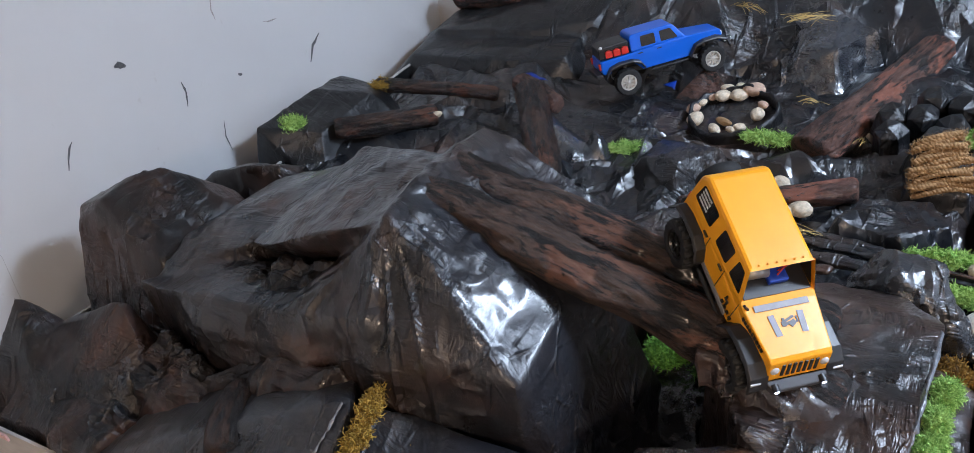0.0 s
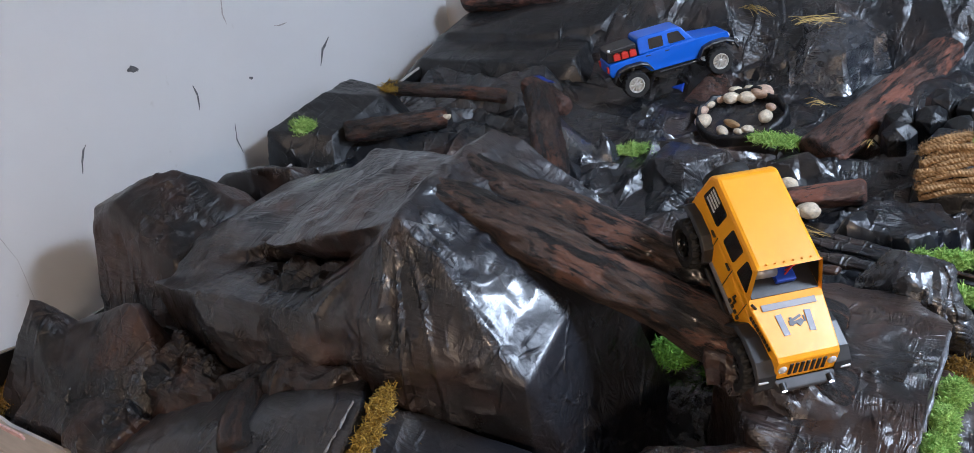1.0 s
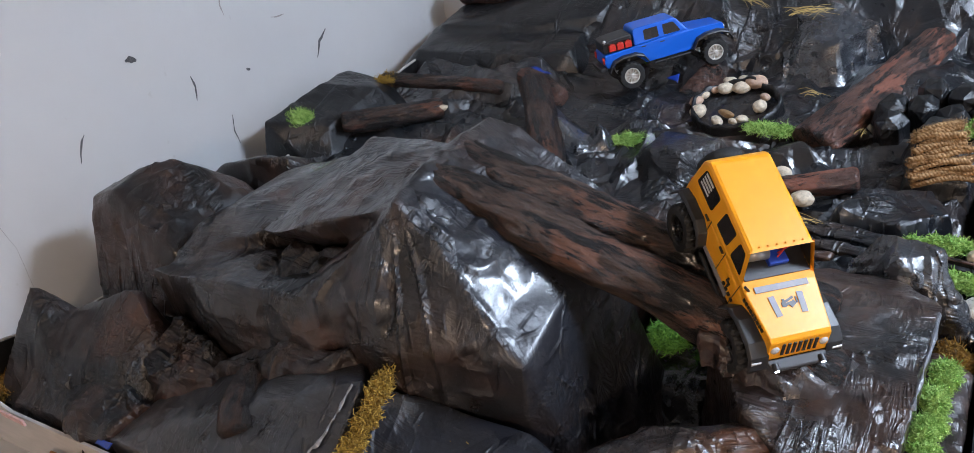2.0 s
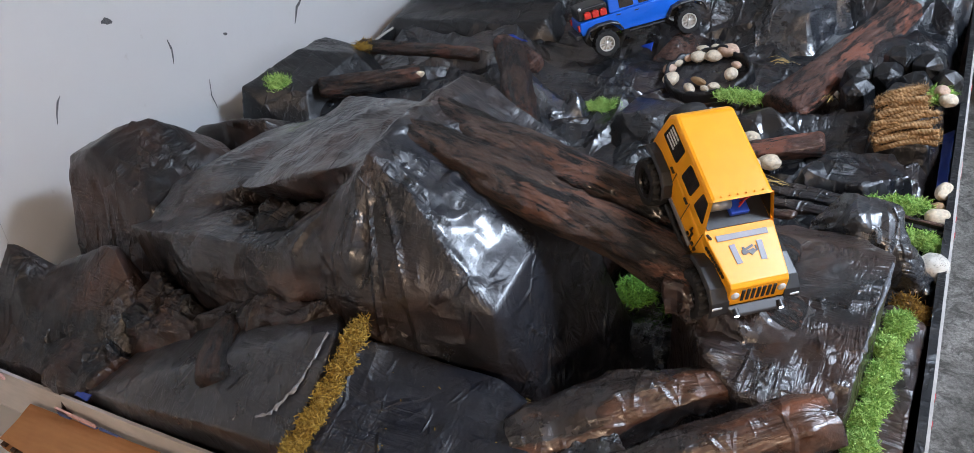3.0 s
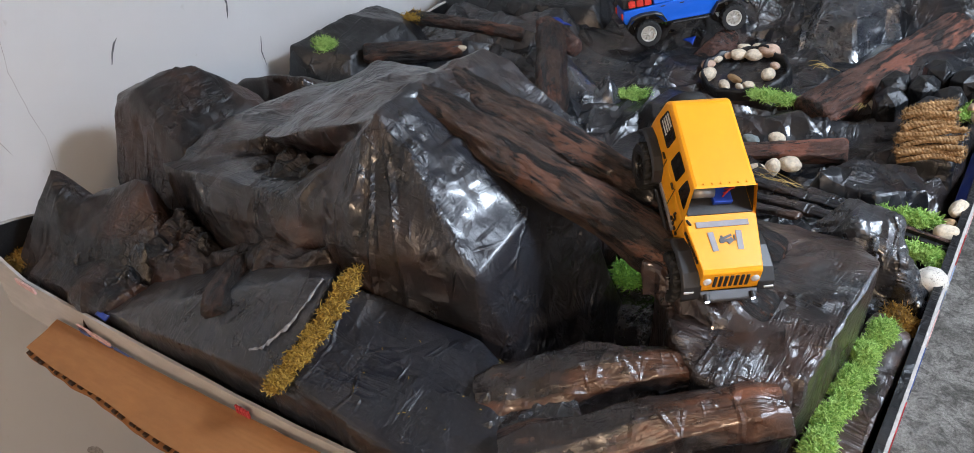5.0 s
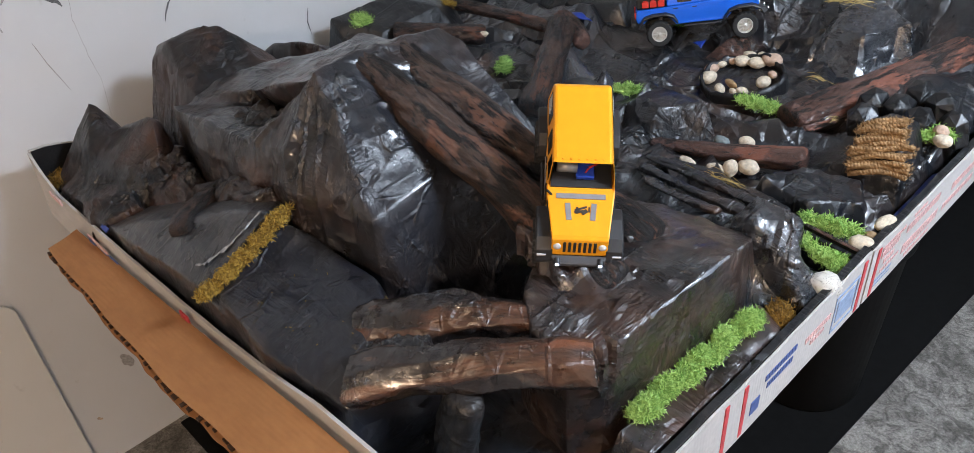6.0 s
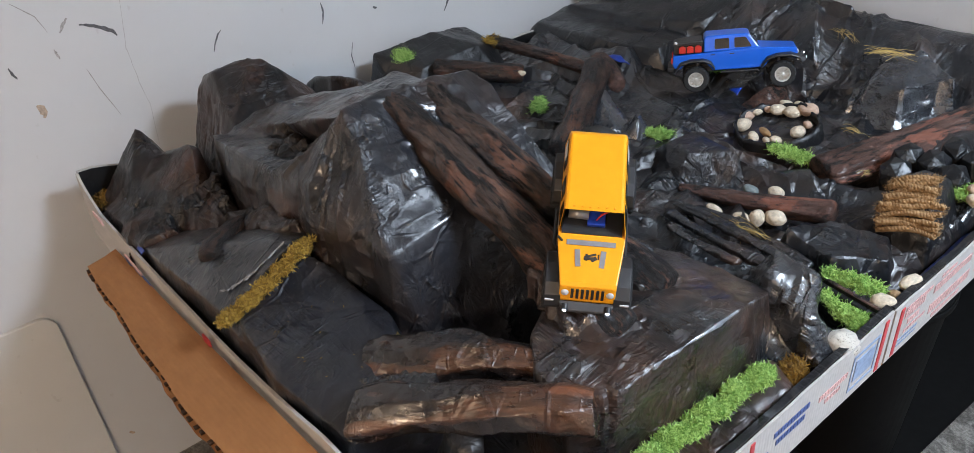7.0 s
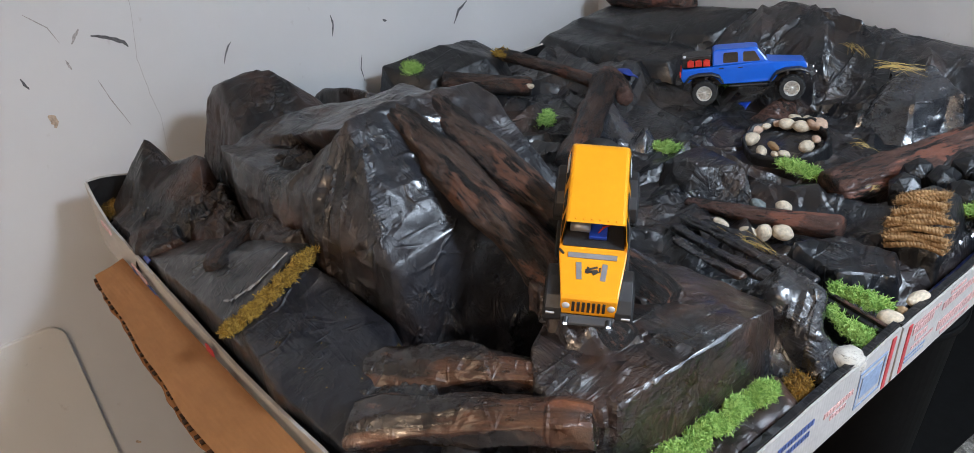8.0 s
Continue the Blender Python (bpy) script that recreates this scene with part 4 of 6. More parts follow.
drape("film_crumple", [
    block([(0.350, 0.100, 0.832), (0.400, 0.085, 0.826), (0.395, 0.140, 0.868), (0.450, 0.135, 0.850), (0.480, 0.100, 0.830)], [(0.33, 0.06), (0.46, 0.06), (0.50, 0.16), (0.36, 0.17)], 0.75),
    block([(0.470, 0.120, 0.838), (0.560, 0.125, 0.850), (0.640, 0.130, 0.884), (0.660, 0.150, 0.900), (0.520, 0.150, 0.862)], [(0.45, 0.09), (0.66, 0.10), (0.68, 0.17), (0.46, 0.17)], 0.75),
    block([(0.200, 0.014, 0.772), (0.370, 0.014, 0.786), (0.400, 0.060, 0.808), (0.260, 0.090, 0.826), (0.210, 0.060, 0.806)], [(0.18, 0.012), (0.38, 0.012), (0.42, 0.08), (0.22, 0.12)], 0.74),
], FILM_BROWN, "crumpled dark film gathered between the rocks", "film", fold=0.0080, fine=0.0035, seed=25, soften=1, size=0.028, voxel=0.0024, fill=10, facet=0.4)
drape("film_crumple", [
    block([(0.490, 0.205, 0.926), (0.540, 0.190, 0.932), (0.560, 0.225, 0.950), (0.610, 0.215, 0.944), (0.640, 0.235, 0.962)], [(0.47, 0.18), (0.62, 0.18), (0.66, 0.25), (0.50, 0.26)], 0.88),
], FILM_BROWN, "small crumple of brown film under the slab's edge", "film", fold=0.0070, fine=0.0030, seed=27, soften=1, size=0.025, voxel=0.0022, fill=6, facet=0.4)

ledge = drape("rock_ledge", [
    block([(0.376, 0.010, 0.786), (0.560, 0.012, 0.812), (0.692, 0.014, 0.836), (0.700, 0.062, 0.866), (0.697, 0.118, 0.900), (0.672, 0.150, 0.885), (0.47, 0.145, 0.822), (0.415, 0.130, 0.806)],
          [(0.370, 0.008), (0.694, 0.008), (0.705, 0.16), (0.40, 0.16)]),
], FILM_GREY, "flat ledge under grey-black plastic with a bright worn edge", fold=0.0025, fine=0.0012, seed=31, soften=3, facet=0.4)

drape("rock_block", [
    block([(0.718, 0.020, 0.842), (0.742, 0.150, 0.866), (0.860, 0.150, 0.862), (0.985, 0.100, 0.860), (0.975, 0.020, 0.835), (0.86, 0.008, 0.838)],
          [(0.712, 0.012), (0.740, 0.18), (1.00, 0.16), (0.985, 0.010)]),
    block([(0.692, 0.012, 0.828), (0.730, 0.012, 0.830), (0.700, 0.120, 0.892), (0.748, 0.150, 0.868)], [(0.690, 0.012), (0.73, 0.012), (0.75, 0.16), (0.70, 0.14)], 0.75),
], FILM_CALM, "broad flat block under smooth black plastic", fold=0.0022, fine=0.0010, seed=37, soften=4, facet=0.4)

platform = drape("rock_platform", [
    block([(1.158, 0.215, 0.906), (1.163, 0.251, 0.914), (1.176, 0.394, 0.918), (1.145, 0.490, 0.862), (1.125, 0.525, 0.838), (0.985, 0.485, 0.848), (0.985, 0.300, 0.900), (1.040, 0.215, 0.902)],
          [(1.158, 0.210), (1.172, 0.430), (1.160, 0.500), (0.975, 0.500), (0.975, 0.300), (1.030, 0.210)]),
    block([(1.150, 0.205, 0.904), (1.128, 0.178, 0.894), (1.080, 0.185, 0.894), (1.040, 0.215, 0.900), (1.10, 0.26, 0.90)], [(1.156, 0.206), (1.130, 0.175), (1.070, 0.185), (1.03, 0.21), (1.10, 0.28)]),
], FILM_RUST, "platform under glossy brown-black plastic at the foot of the logs", fold=0.0030, fine=0.0016, seed=44, soften=1, facet=0.35)

drape("film_wrap", [
    [(0.985, 0.262, 0.935), (0.985, 0.305, 0.940), (0.990, 0.315, 0.905), (0.988, 0.252, 0.900), (1.090, 0.240, 0.902), (1.080, 0.262, 0.914), (1.080, 0.305, 0.914), (1.090, 0.322, 0.896), (1.125, 0.250, 0.896), (1.125, 0.300, 0.896)],
    [(0.990, 0.345, 0.928), (0.990, 0.385, 0.932), (0.990, 0.400, 0.895), (0.990, 0.338, 0.895), (1.060, 0.345, 0.910), (1.065, 0.392, 0.910), (1.075, 0.405, 0.885), (1.110, 0.350, 0.895), (1.105, 0.395, 0.885)],
    [(1.010, 0.290, 0.900), (1.010, 0.365, 0.898), (1.140, 0.370, 0.902), (1.145, 0.260, 0.904), (1.05, 0.23, 0.902), (1.01, 0.29, 0.87), (1.14, 0.37, 0.87), (1.14, 0.25, 0.87), (1.04, 0.23, 0.87)],
], FILM_RUST, "creased shiny film drawn over the lower ends of the logs", fold=0.0060, fine=0.0030, seed=46, soften=2, size=0.030, voxel=0.0024, fill=30, facet=0.35)

drape("rock_step", [
    block([(1.172, 0.200, 0.806), (1.218, 0.200, 0.800), (1.220, 0.440, 0.800), (1.180, 0.455, 0.806)],
          [(1.160, 0.150), (1.222, 0.150), (1.222, 0.46), (1.16, 0.47)]),
], FILM_RUST, "narrow step under brown and black plastic beside the tray's edge", fold=0.003, fine=0.0015, seed=51, soften=5)

drape("film_tent", [
    block([(1.108, 0.558, 0.872), (1.123, 0.550, 0.880), (1.146, 0.552, 0.874), (1.134, 0.510, 0.864), (1.168, 0.545, 0.866), (1.165, 0.515, 0.850), (1.186, 0.515, 0.832)],
          [(1.060, 0.545), (1.13, 0.46), (1.178, 0.470), (1.196, 0.530), (1.16, 0.590), (1.10, 0.600)], 0.74),
    block([(1.170, 0.512, 0.836), (1.185, 0.512, 0.826), (1.218, 0.494, 0.798), (1.205, 0.530, 0.800), (1.210, 0.556, 0.802)], [(1.15, 0.47), (1.221, 0.488), (1.221, 0.56), (1.15, 0.58)], 0.74),
], FILM_SHINY, "peak of shiny wrinkled plastic film", fold=0.008, fine=0.004, seed=57, soften=1, size=0.03, voxel=0.0024, fill=8, facet=0.30)

drape("rock_hollow_floor", [
    block([(0.885, 0.330, 0.790), (0.975, 0.310, 0.785), (0.985, 0.440, 0.795), (0.900, 0.450, 0.795)], [(0.87, 0.30), (0.99, 0.28), (0.99, 0.46), (0.88, 0.47)]),
    block([(0.90, 0.42, 0.845), (0.99, 0.43, 0.845), (0.985, 0.485, 0.845), (0.89, 0.48, 0.845)], [(0.88, 0.41), (1.0, 0.41), (1.0, 0.5), (0.87, 0.5)]),
], FILM_SHINY, "low block under smooth dark plastic beneath the logs", fold=0.004, seed=61, soften=6)

drape("back_rock", [
    block([(0.070, 0.645, 0.822), (0.100, 0.780, 0.838), (0.065, 0.905, 0.805), (0.175, 0.700, 0.800), (0.190, 0.840, 0.815), (0.16, 0.92, 0.78)],
          [(0.045, 0.630), (0.21, 0.64), (0.25, 0.90), (0.05, 0.96)]),
], FILM_BLACK, "angular rock under black plastic against the wall", fold=0.004, fine=0.0015, seed=66, soften=3, facet=0.15)

drape("far_block", [
    block([(0.060, 1.110, 0.735), (0.120, 1.085, 0.778), (0.360, 1.075, 0.795), (0.470, 1.110, 0.795), (0.100, 1.200, 0.785), (0.46, 1.20, 0.80)],
          [(0.040, 1.080), (0.120, 1.045), (0.400, 1.030), (0.52, 1.10), (0.50, 1.34), (0.03, 1.36)]),
    block([(0.075, 1.215, 0.768), (0.130, 1.180, 0.800), (0.360, 1.190, 0.812), (0.480, 1.240, 0.822), (0.52, 1.350, 0.865), (0.10, 1.350, 0.780), (0.34, 1.35, 0.805)],
          [(0.06, 1.20), (0.13, 1.15), (0.40, 1.150), (0.54, 1.24), (0.54, 1.36), (0.05, 1.36)]),
], FILM_BLACK, "two broad steps of matt black plastic near the wall corner", fold=0.003, fine=0.0012, seed=71, soften=4, fill=10, facet=0.15)

drape("tent_rock", [
    block([(0.552, 0.842, 0.832), (0.575, 0.815, 0.828)],
          [(0.560, 0.700), (0.700, 0.775), (0.690, 0.860), (0.58, 0.90), (0.52, 0.80)], 0.72),
    block([(0.640, 0.845, 0.800), (0.655, 0.830, 0.798)], [(0.61, 0.77), (0.70, 0.78), (0.70, 0.87), (0.62, 0.88)], 0.73),
], FILM_SHINY, "pyramid of shiny black plastic with flat facets", fold=0.003, fine=0.0015, seed=77, soften=2, facet=0.08)

drape("low_rock", [
    block([(0.735, 0.800, 0.790), (0.800, 0.790, 0.795), (0.850, 0.850, 0.792), (0.760, 0.862, 0.790)],
          [(0.695, 0.770), (0.800, 0.735), (0.900, 0.830), (0.80, 0.89), (0.70, 0.87)], 0.72),
], FILM, "low crumpled rock of shiny plastic", fold=0.005, fine=0.002, seed=82, soften=2, facet=0.2)

drape("low_rock", [
    block([(1.050, 0.700, 0.800), (1.120, 0.680, 0.806), (1.175, 0.730, 0.802), (1.150, 0.775, 0.802), (1.070, 0.770, 0.800)],
          [(1.015, 0.675), (1.14, 0.655), (1.195, 0.73), (1.17, 0.80), (1.03, 0.79)], 0.72),
], FILM, "low block under black plastic with a folded edge", fold=0.006, fine=0.003, seed=86, soften=5, facet=0.12)

drape("low_rock", [
    block([(0.900, 1.185, 0.825), (0.960, 1.170, 0.835), (1.020, 1.230, 0.85), (0.95, 1.27, 0.87), (0.88, 1.26, 0.85)],
          [(0.86, 1.15), (0.98, 1.13), (1.06, 1.21), (1.0, 1.33), (0.85, 1.33)], 0.74),
], FILM_SHINY, "crumpled shiny rock by the far edge", fold=0.010, fine=0.004, seed=91, soften=3, facet=0.08)

drape("wedge_rock", [
    block([(0.752, 1.112, 0.803), (0.766, 1.116, 0.800)], [(0.690, 1.070), (0.735, 1.055), (0.812, 1.092), (0.805, 1.130), (0.74, 1.130)], 0.738),
], BARK_RED, "small reddish brown wedge beside the stone circle", voxel=0.0025, fold=0.003, fine=0.0015, seed=95, soften=2, size=0.03)



def worn_highlight_fold(parent, points, width, label, seed):
    """A thin pale ridge along points, broken and uneven, for worn film and a painted edge highlight."""
    rng = random.Random(seed)
    bm = bmesh.new()
    line = []
    for p, q in zip(points, points[1:]):
        p, q = Vector(p), Vector(q)
        line += [p.lerp(q, k / 12) for k in range(12)]
    line.append(Vector(points[-1]))
    along = (line[-1] - line[0]).normalized()
    side = along.cross(Vector((0, 0, 1))).normalized()
    rows = []
    for k, p in enumerate(line):
        w = width * (0.12 + 1.9 * abs(noise.noise(Vector((k * 0.31, seed, 0)))) + 0.35 * rng.random())
        p = p + side * rng.uniform(-0.3, 0.3) * width
        rows.append([bm.verts.new(p + side * o * w + Vector((0, 0, h * w))) for o, h in ((-1, -0.5), (-0.4, 0.25), (0.1, 0.55), (0.6, 0.2), (1, -0.5))])
    for u, v in zip(rows, rows[1:]):
        for i in range(4):
            bm.faces.new((u[i], u[i + 1], v[i + 1], v[i]))
        bm.faces.new((u[4], u[0], v[0], v[4]))
    bm.faces.new(rows[0])
    bm.faces.new(rows[-1][::-1])
    bmesh.ops.recalc_face_normals(bm, faces=bm.faces)
    part("worn_highlight_fold", bm, FILM_WORN_HIGHLIGHT, parent, label)


worn_highlight_fold(ledge, [(0.630, 0.030, 0.832), (0.660, 0.036, 0.847), (0.680, 0.068, 0.870), (0.689, 0.112, 0.899)], 0.0038, "bright worn fold of film along the ledge's edge", 35)
# the platform edge's highlight is put into this fold's pale colour
worn_highlight_fold(platform, [(1.160, 0.222, 0.907), (1.164, 0.262, 0.914), (1.174, 0.380, 0.918), (1.168, 0.420, 0.906)], 0.0026, "pale fold with a painted highlight along the platform's edge", 36)

# ---- logs ----
log("ramp_log", (0.690, 0.290, 1.030), (1.105, 0.285, 0.895), 0.0255, 0.029, BARK_RAMP, "long brown and black painted log leaning down the mound", 3)
log("ramp_log", (0.688, 0.353, 1.020), (1.085, 0.378, 0.890), 0.0250, 0.028, BARK_RAMP, "second painted log leaning down beside the first", 4)


def wrapped_log(a, b, r0, r1, label, seed, dip):
    """A log under tight glossy film; its start sinks into the block beside it."""
    a, b = Vector(a), Vector(b)
    d = (b - a).normalized()
    u = d.cross(Vector((0, 0, 1))).normalized()
    w = u.cross(d)
    hulls = []
    stops = 8
    for k in range(stops):
        pts = []
        for f in (k / stops, (k + 1.08) / stops):
            p = a.lerp(b, min(f, 1.0)) - Vector((0, 0, dip * max(0.0, 1 - f * 3.5) ** 2 + 0.006 * max(0.0, f - 0.75) ** 2 * 16))
            r = (r0 + (r1 - r0) * f) * (1 + 0.16 * noise.noise(Vector((seed, f * 4.0, 0.3))))
            p = p + u * 0.006 * noise.noise(Vector((seed + 5, f * 3.0, 0)))
            pts += [tuple(p + r * (1.06 * math.cos(q) * u + 0.92 * math.sin(q) * w)) for q in [2 * math.pi * j / 7 + 0.9 * f for j in range(7)]]
        hulls.append(pts)
    ob = drape("front_log", hulls, FILM_LOG, label, "log", voxel=0.0022, soften=1, fold=0.0058, fine=0.0024, seed=seed, fill=6, stretch=(0.75, 0.95, 1), size=0.045, group="logs", facet=0.4)
    m = Matrix.Translation(a) @ d.to_track_quat("X", "Z").to_matrix().to_4x4()
    ob.data.transform(m.inverted())
    ob.matrix_world = m
    return ob


wrapped_log((0.958, 0.042, 0.856), (1.152, 0.197, 0.892), 0.031, 0.027, "brown log tightly wrapped in glossy creased film at the platform", 7, 0.004)
wrapped_log((0.892, 0.100, 0.850), (1.105, 0.240, 0.886), 0.027, 0.026, "brown film-wrapped log running up to the platform", 8, 0.004)
drape("film_web", [[(0.915, 0.060, 0.850), (0.900, 0.085, 0.850), (1.005, 0.105, 0.874), (0.990, 0.125, 0.876), (0.915, 0.060, 0.80), (0.900, 0.085, 0.80), (1.005, 0.105, 0.83), (0.990, 0.125, 0.83)]],
      FILM_RUST, "glossy film stretched between the two wrapped logs", "film", fold=0.003, fine=0.002, seed=48, soften=2, size=0.03, voxel=0.0024, group="films over logs", facet=0.4)
log("log_stump", (1.062, 0.070, 0.700), (1.066, 0.100, 0.862), 0.026, 0.022, FILM_BLACK, "short dark stump propping the front log", 9, 0.004)
log("log_stub", (0.532, 0.128, 0.846), (0.570, 0.050, 0.834), 0.020, 0.025, BARK, "short film-covered brown log stub on the ledge", 10, 0.003)
log("far_log", (0.972, 0.912, 0.772), (1.122, 1.240, 0.830), 0.042, 0.030, BARK_RED, "thick reddish brown log lying beside the rope mat", 12, 0.005, 0.62)
log("bench_log", (0.815, 0.752, 0.752), (1.058, 0.806, 0.786), 0.010, 0.021, BARK_RED, "thin reddish log lying among pale pebbles", 14, 0.003)
log("back_log", (0.185, 0.722, 0.795), (0.325, 0.850, 0.782), 0.021, 0.023, BARK, "short brown log behind the mound", 16, 0.004)
log("back_log", (0.150, 0.905, 0.794), (0.400, 0.955, 0.782), 0.015, 0.016, BARK, "thin brown branch near the wall", 17, 0.003)
log("back_log", (0.505, 0.880, 0.838), (0.640, 0.650, 0.795), 0.028, 0.026, BARK, "brown log sloping down behind the mound", 19, 0.004)
log("cross_log", (0.455, 0.935, 0.822), (0.560, 0.885, 0.812), 0.020, 0.017, BARK_RED, "short reddish log piece across the top of the sloping log", 25, 0.004)
log("corner_log", (0.095, 1.335, 0.822), (0.350, 1.330, 0.838), 0.034, 0.032, BARK_RED, "short thick reddish log in the far corner", 21, 0.005)


def partition_board():
    """A thin board on edge that runs across to the tray's rim."""
    ob = thing("partition_board", "thin dark board on edge with a worn reddish top", "board", pose(1.115, 0.636, 0, 0, 0, -7))
    part("board", box(0.0, 0.116, -0.002, 0.002, 0.745, 0.8035), FILM_BLACK, ob)
    part("top_edge", box(0.030, 0.116, -0.0026, 0.0026, 0.8035, 0.8055), BARK_RED, ob, "worn reddish cut edge", bevel=0.0006)
    part("lip", box(0.0, 0.116, -0.0100, -0.0024, 0.796, 0.7995), FILM_BLACK, ob, bevel=0.001)


partition_board()
for k, (a, b, r0, r1) in enumerate((((0.850, 0.690, 0.768), (1.120, 0.618, 0.812), 0.009, 0.011), ((0.870, 0.655, 0.772), (1.095, 0.585, 0.822), 0.008, 0.010), ((0.880, 0.715, 0.762), (1.110, 0.655, 0.795), 0.007, 0.009), ((0.900, 0.620, 0.780), (1.060, 0.560, 0.825), 0.007, 0.008))):
    log("film_roll", a, b, r0, r1, FILM_RUST if k == 3 else FILM, "long thin roll of black plastic film behind the platform", 31 + k, 0.004, 0.7, "film", "film rolls")

# ---- stones ----
PEBBLES = {}


def pebble_mesh(kind, material):
    key = (kind, material.name)
    if key not in PEBBLES:
        bm = bmesh.new()
        bmesh.ops.create_icosphere(bm, subdivisions=4, radius=1.0)
        for v in bm.verts:
            n = noise.noise(v.co * 1.1 + Vector((kind * 7.1, 0, 0)))
            m = noise.noise(v.co * 2.7 + Vector((0, kind * 3.7, 0)))
            v.co *= 1 + 0.13 * n + 0.05 * m
        PEBBLES[key] = mesh_of(bm, "pebble", material, True)
    return PEBBLES[key]


def pebble(x, y, z, a, b, c, turn, material, label, group, tilt=0.0, name="pebble"):
    ob = new(name, pebble_mesh(int(abs(x * 1000 + y * 700)) % 5, material))
    ob.matrix_world = pose(x, y, z, tilt, 0, turn) @ Matrix.Diagonal((a, b, c, 1))
    return tagged(ob, label, "stone", group)


def stone_circle():
    ob = thing("stone_circle_rim", "round tray of black plastic holding a circle of pebbles", "tray", pose(0.832, 1.008, 0.764, 12, -7, 0))
    bm = bmesh.new()
    seg = 72
    rows = []
    for k in range(seg):
        a = 2 * math.pi * k / seg
        w = 1 + 0.05 * noise.noise(Vector((math.cos(a) * 2, math.sin(a) * 2, 0)))
        h = 0.020 + 0.010 * noise.noise(Vector((math.cos(a) * 3, math.sin(a) * 3, 5)))
        prof = [(0.080, -0.030), (0.078, h * 0.6), (0.0755, h), (0.0715, h * 0.96), (0.070, h * 0.4), (0.070, -0.006)]
        rows.append([bm.verts.new((r * w * math.cos(a), 0.88 * r * w * math.sin(a), z + 0.002 * noise.noise(Vector((k * 0.9, r * 90, 1))))) for r, z in prof])
    for k in range(seg):
        a, b = rows[k], rows[(k + 1) % seg]
        for i in range(5):
            bm.faces.new((a[i], b[i], b[i + 1], a[i + 1]))
    bmesh.ops.recalc_face_normals(bm, faces=bm.faces)
    part("rim", bm, FILM_BLACK, ob, smooth=True)
    rng = random.Random(4)
    spots = [(0.757, 1.021, 1.25, STONE_PINK), (0.769, 0.991, 1.5, STONE), (0.768, 1.037, 0.9, STONE), (0.781, 1.053, 1.0, STONE_PINK), (0.800, 1.053, 1.25, STONE), (0.803, 1.074, 1.0, STONE), (0.826, 1.058, 1.35, STONE),
             (0.828, 1.078, 1.1, STONE), (0.849, 1.070, 1.6, STONE_PINK), (0.874, 1.030, 0.85, STONE_PINK), (0.871, 1.006, 1.35, STONE), (0.809, 0.966, 1.05, STONE), (0.836, 0.965, 0.7, STONE), (0.850, 0.972, 0.9, STONE)]
    for x, y, size, mat in spots:
        turn = math.degrees(math.atan2(y - 1.008, x - 0.832)) + 90 + rng.uniform(-25, 25)
        z = 0.772 + 0.22 * (y - 1.008) + 0.12 * (x - 0.832) + rng.uniform(0.001, 0.004)
        pebble(x, y, z, 0.0122 * size, 0.0080 * size * rng.uniform(0.9, 1.15), 0.0078 * size, turn, mat, "smooth pale pebble laid in the circle" if mat is STONE else "smooth pinkish pebble laid in the circle", "stone circle pebbles", rng.uniform(-25, 25))
    pebble(0.820, 0.985, 0.768, 0.016, 0.007, 0.007, -25, STONE_TAN, "long tan pebble inside the stone circle", "stone circle pebbles")


stone_circle()
for x, y, z, a, b, c, turn, mat in ((0.991, 0.758, 0.770, 0.0165, 0.013, 0.012, 20, STONE), (0.972, 0.738, 0.770, 0.0125, 0.0105, 0.015, 80, STONE), (0.954, 0.726, 0.767, 0.015, 0.010, 0.009, 10, STONE), (0.905, 0.724, 0.762, 0.017, 0.009, 0.007, -12, STONE), (0.950, 0.822, 0.768, 0.014, 0.011, 0.010, 0, STONE), (0.915, 0.805, 0.765, 0.014, 0.010, 0.009, 0, STONE_GREY)):
    pebble(x, y, z, a, b, c, turn, mat, "pale oval pebble resting by the thin log" if mat is STONE else "grey-green oval pebble behind the thin log", "pebbles by the thin log")
pebble(1.050, 0.972, 0.776, 0.012, 0.010, 0.012, 60, STONE, "pale pebble at the end of the thick log", "single pebbles")
pebble(1.218, 0.543, 0.797, 0.021, 0.0185, 0.019, 70, STONE_SPECK, "large pale speckled stone at the tray's edge", "edge stones", name="speckled_stone")
pebble(1.214, 0.643, 0.801, 0.015, 0.013, 0.012, 30, STONE, "white rounded stone at the tray's edge", "edge stones")
pebble(1.218, 0.706, 0.800, 0.018, 0.010, 0.010, 80, STONE, "long white stone at the tray's edge", "edge stones")
pebble(1.215, 0.673, 0.796, 0.009, 0.008, 0.007, 10, STONE_TAN, "small brown pebble between white stones", "edge stones")
pebble(1.205, 0.905, 0.828, 0.013, 0.010, 0.010, 30, STONE, "pale stone beside the rope mat", "edge stones")
pebble(1.195, 0.922, 0.832, 0.011, 0.010, 0.010, 30, STONE_PINK, "pinkish stone beside the rope mat", "edge stones")
pebble(0.335, 0.835, 0.790, 0.010, 0.007, 0.006, 30, STONE, "small pale pebble behind the mound", "single pebbles")


